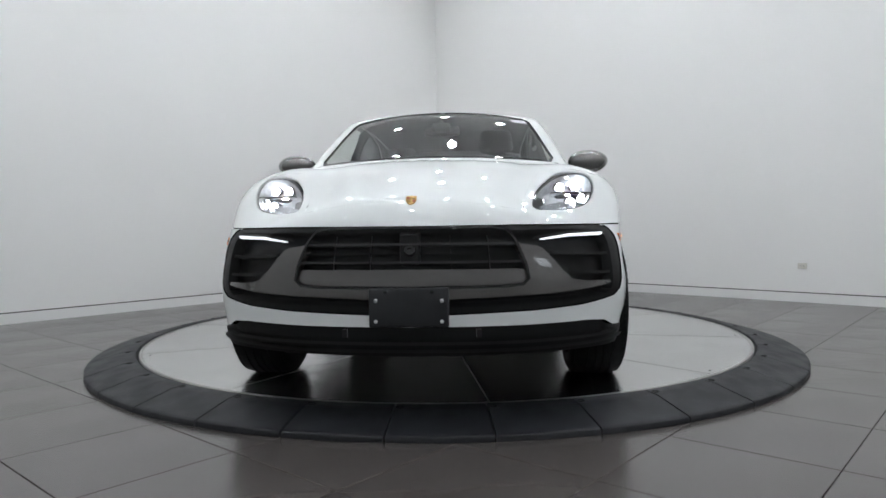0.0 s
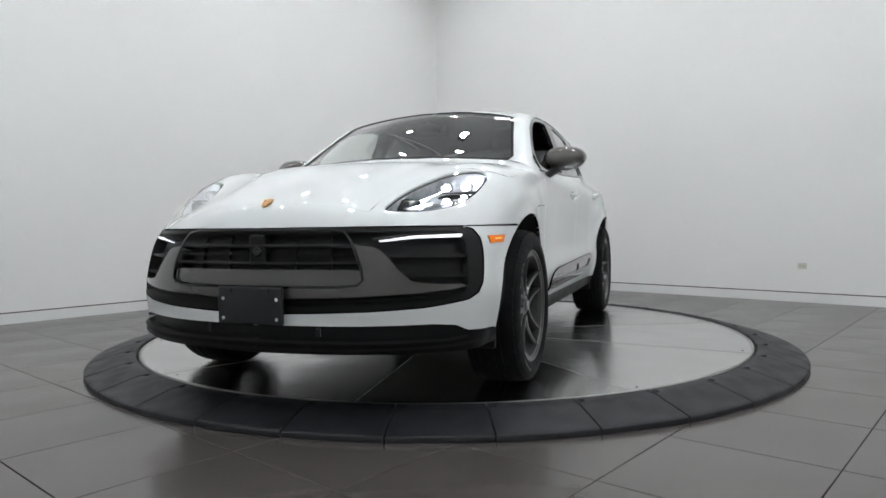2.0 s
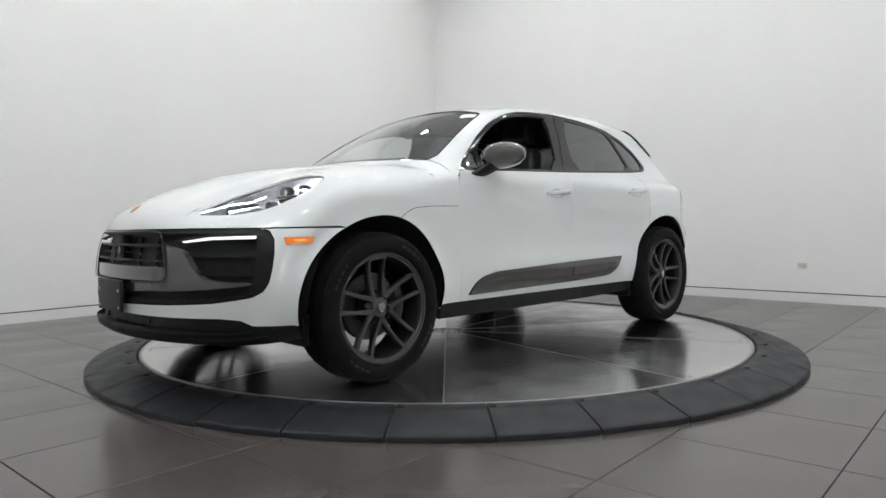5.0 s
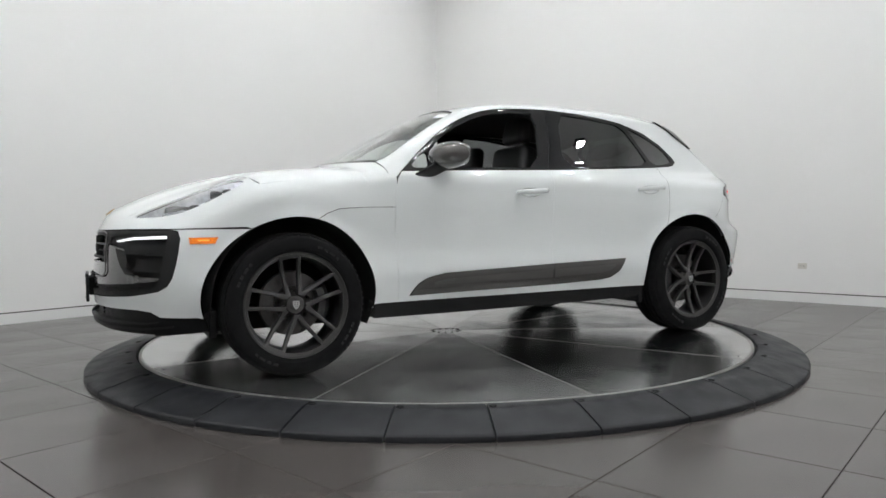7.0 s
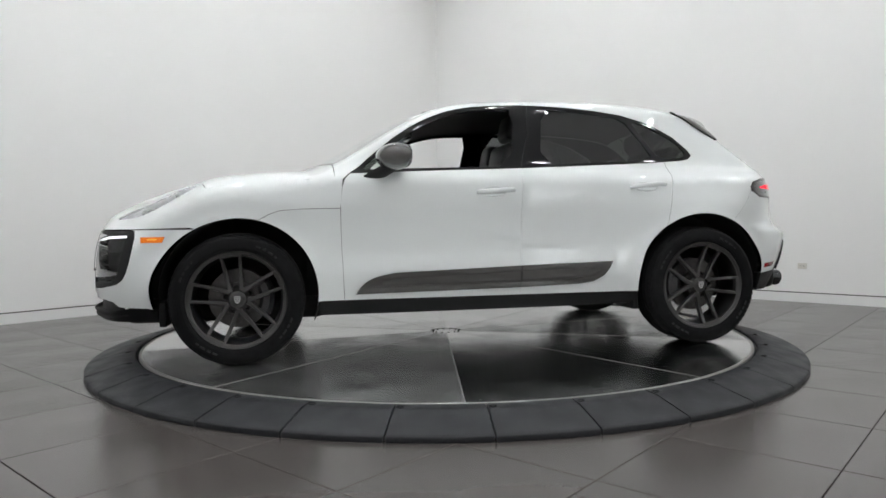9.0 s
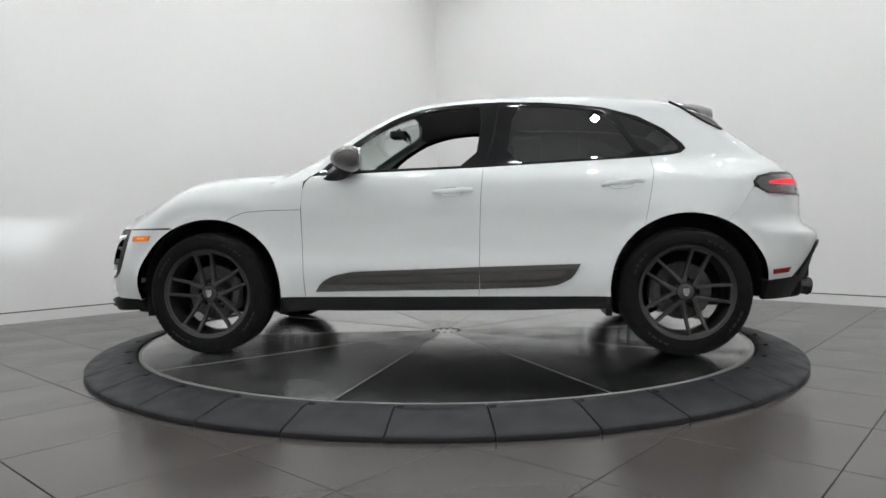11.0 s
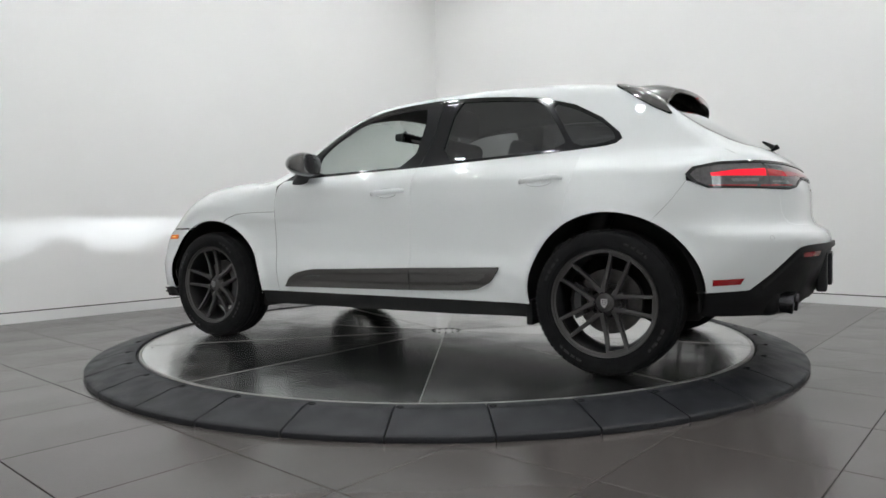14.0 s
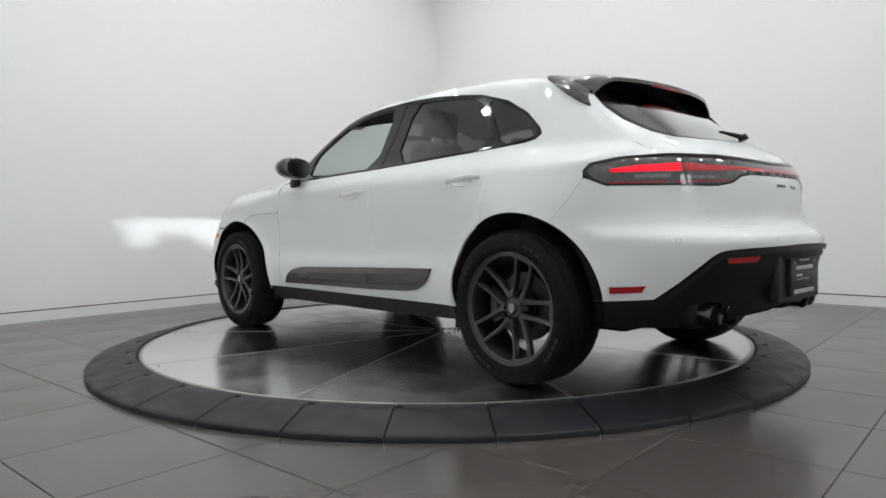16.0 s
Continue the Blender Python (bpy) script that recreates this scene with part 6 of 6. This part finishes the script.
# exhausts
for sd in (1, -1):
    part("exhaust_housing", rounded_box((-2.165, min(sd * 0.335, sd * 0.63), 0.300), (-1.98, max(sd * 0.335, sd * 0.63), 0.452), 0.055), BLACK_PLASTIC, car, "black exhaust surround")
    for y in (0.548, 0.415):
        bm = bmesh.new()
        lathe(bm, [(0.054, 0.17), (0.060, 0.02), (0.063, 0.0), (0.061, -0.006), (0.057, 0.0), (0.053, 0.14), (0.0, 0.15)], 28, "x")
        for v in bm.verts:
            v.co.z *= 0.88
        bmesh.ops.recalc_face_normals(bm, faces=bm.faces)
        bmesh.ops.transform(bm, matrix=Matrix.Translation((-2.218 + 0.1 * (y - 0.5), sd * y, 0.366)) @ pose(0, 0, 0, 0, -6, 0), verts=bm.verts)
        part("exhaust_pipe", bm, PIPE, car, "dark round exhaust tailpipe")

# badges and sensors
p, _ = over([2.212], [0.0])
bm = bmesh.new()
slab(bm, [(-0.026, 0.030), (0.0, 0.034), (0.026, 0.030), (0.028, 0.0), (0.017, -0.026), (0.0, -0.037), (-0.017, -0.026), (-0.028, 0.0)], 0.006)
nq = Vector(normals(p)[0])
m = Matrix.Translation(Vector(p[0]) + nq * 0.002) @ pose(0, 0, 0, 0, math.degrees(math.atan2(nq.x, nq.z)), 0) @ pose(0, 0, 0, 0, 0, 90) @ Matrix.Scale(0.80, 4)
bmesh.ops.transform(bm, matrix=m, verts=bm.verts)
crest = part("bonnet_badge", bm, GOLD, car, "gold shield badge with dark red fields")
for x0, y0 in ((-0.021, 0.006), (0.007, -0.016)):
    bm = rounded_box((x0, y0, 0.0028), (x0 + 0.013, y0 + 0.014, 0.0045), 0.0005, m)
    part("badge_field", bm, DARK_RED, crest)
for x0, y0 in ((0.006, 0.008), (-0.018, -0.014)):
    bm = rounded_box((x0, y0, 0.0028), (x0 + 0.011, y0 + 0.004, 0.0045), 0.0005, m)
    part("badge_field", bm, LETTER_DARK, crest)
bm = rounded_box((2.245, -0.040, 0.606), (2.290, 0.040, 0.732), 0.012)
eye = part("front_camera", bm, BLACK_PLASTIC, car, "black front sensor block")
bm = bmesh.new()
lathe(bm, [(0.0, 2.292), (0.010, 2.291), (0.018, 2.294), (0.024, 2.290), (0.025, 2.281)], 24, "x", (0, 0, 0.662))
part("camera_lens", bm, GLOSS_BLACK, eye)
# letter blocks in the tail light and the tailgate badge
for k in range(7):
    y = 0.27 - 0.09 * k
    a = to_s(-2.25, abs(y))
    blk = Skin().patch("around", [(a - 0.016, 0.9835), (a + 0.016, 0.9835), (a + 0.016, 0.9675), (a - 0.016, 0.9675)] if abs(y) > 0.02 else [(S_REAR, 0.9835), (S_REAR + 0.016, 0.9835), (S_REAR + 0.016, 0.9675), (S_REAR, 0.9675)], gap=0, flange=0.003, lift=0.005, grid=0.01)
    blk.make("letter_block", LETTER_DARK, tail_ob, both=abs(y) <= 0.02, right=y < -0.02)
for a0, a1, h in ((2.66, 2.585, 0.016),):
    blk = Skin().patch("around", [(-a0, 0.912), (-a1, 0.910), (-a1, 0.910 + h), (-a0, 0.912 + h)], gap=0, flange=0.002, lift=0.002, grid=0.01)
    blk.make("badge_bar", LETTER_DARK, bpy.data.objects["tailgate"], right=True)
blk = Skin().patch("around", [(S_REAR, 0.916), (-2.735, 0.915), (-2.735, 0.929), (S_REAR, 0.930)], gap=0, flange=0.002, lift=0.002, grid=0.01)
blk.make("badge_bar", LETTER_DARK, bpy.data.objects["tailgate"], both=True)
for k, (x0, x1) in enumerate(((0.600, 0.572), (0.565, 0.500), (0.480, 0.462))):
    blk = Skin().patch("around", [(x0, 0.440), (x1, 0.442), (x1 - 0.004, 0.456), (x0 - 0.006, 0.456)], gap=0, flange=0.001, lift=0.0072, grid=0.01)
    sides(blk, "badge_bar", LETTER_DARK)
# paper label on the windscreen
k = Skin().patch("over", [(0.334, 0.456), (0.302, 0.552), (0.358, 0.572), (0.390, 0.472)], gap=0, flange=0.001, lift=-0.003, grid=0.03)
k.make("windscreen_label", STICKER, car, "small white paper label")


# ---------------------------------------------------------------- floor tiles
def lay_tiles():
    size, gap = 0.590, 0.0042
    phi = radians(49.3)
    U, V = Vector((math.cos(phi), math.sin(phi), 0)), Vector((math.sin(phi), -math.cos(phi), 0))
    m3 = Matrix(((U.x, -V.x, 0, 0), (U.y, -V.y, 0, 0), (0, 0, 1, 0), (0, 0, 0, 1)))
    bm = bmesh.new()
    h = size / 2 - gap / 2
    top = [bm.verts.new((sx * (h - 0.0012), sy * (h - 0.0012), 0)) for sx, sy in ((-1, -1), (1, -1), (1, 1), (-1, 1))]
    low = [bm.verts.new((sx * h, sy * h, -0.0012)) for sx, sy in ((-1, -1), (1, -1), (1, 1), (-1, 1))]
    bot = [bm.verts.new((sx * h, sy * h, -0.008)) for sx, sy in ((-1, -1), (1, -1), (1, 1), (-1, 1))]
    bm.faces.new(top)
    for a, b in ((top, low), (low, bot)):
        for i in range(4):
            bm.faces.new((a[i], b[i], b[(i + 1) % 4], a[(i + 1) % 4]))
    bmesh.ops.recalc_face_normals(bm, faces=bm.faces)
    me = bpy.data.meshes.new("tile")
    bm.to_mesh(me)
    bm.free()
    me.materials.append(TILE)
    centre = (C0 + C_B) / 2
    for i in range(-14, 15):
        for j in range(-14, 15):
            p = U * (-0.56 + size * (i + 0.5)) + V * (2.72 + size * (j + 0.5))
            q = p - C0
            a = q.dot(DIR_L)
            b = q.dot(DIR_R)
            if -0.3 < a < LEN_L + 0.3 and -0.3 < b < LEN_R + 0.3 and p.length > 1.4:
                ob = new("tile", me)
                ob.parent = floor
                ob.matrix_basis = Matrix.Translation((p.x, p.y, FLOOR)) @ m3


lay_tiles()


def motions():
    rows_table, rows_car = [], []
    for k in range(33):
        t = k * 0.5
        a = TURN_0 + TURN_RATE * t
        m = pose(0, 0, 0, 0, 0, a)
        rows_table.append((t, m))
        rows_car.append((t, m @ pose(CAR_X, CAR_Y, 0.0)))
    walk(table, rows_table)
    walk(car, rows_car)


motions()
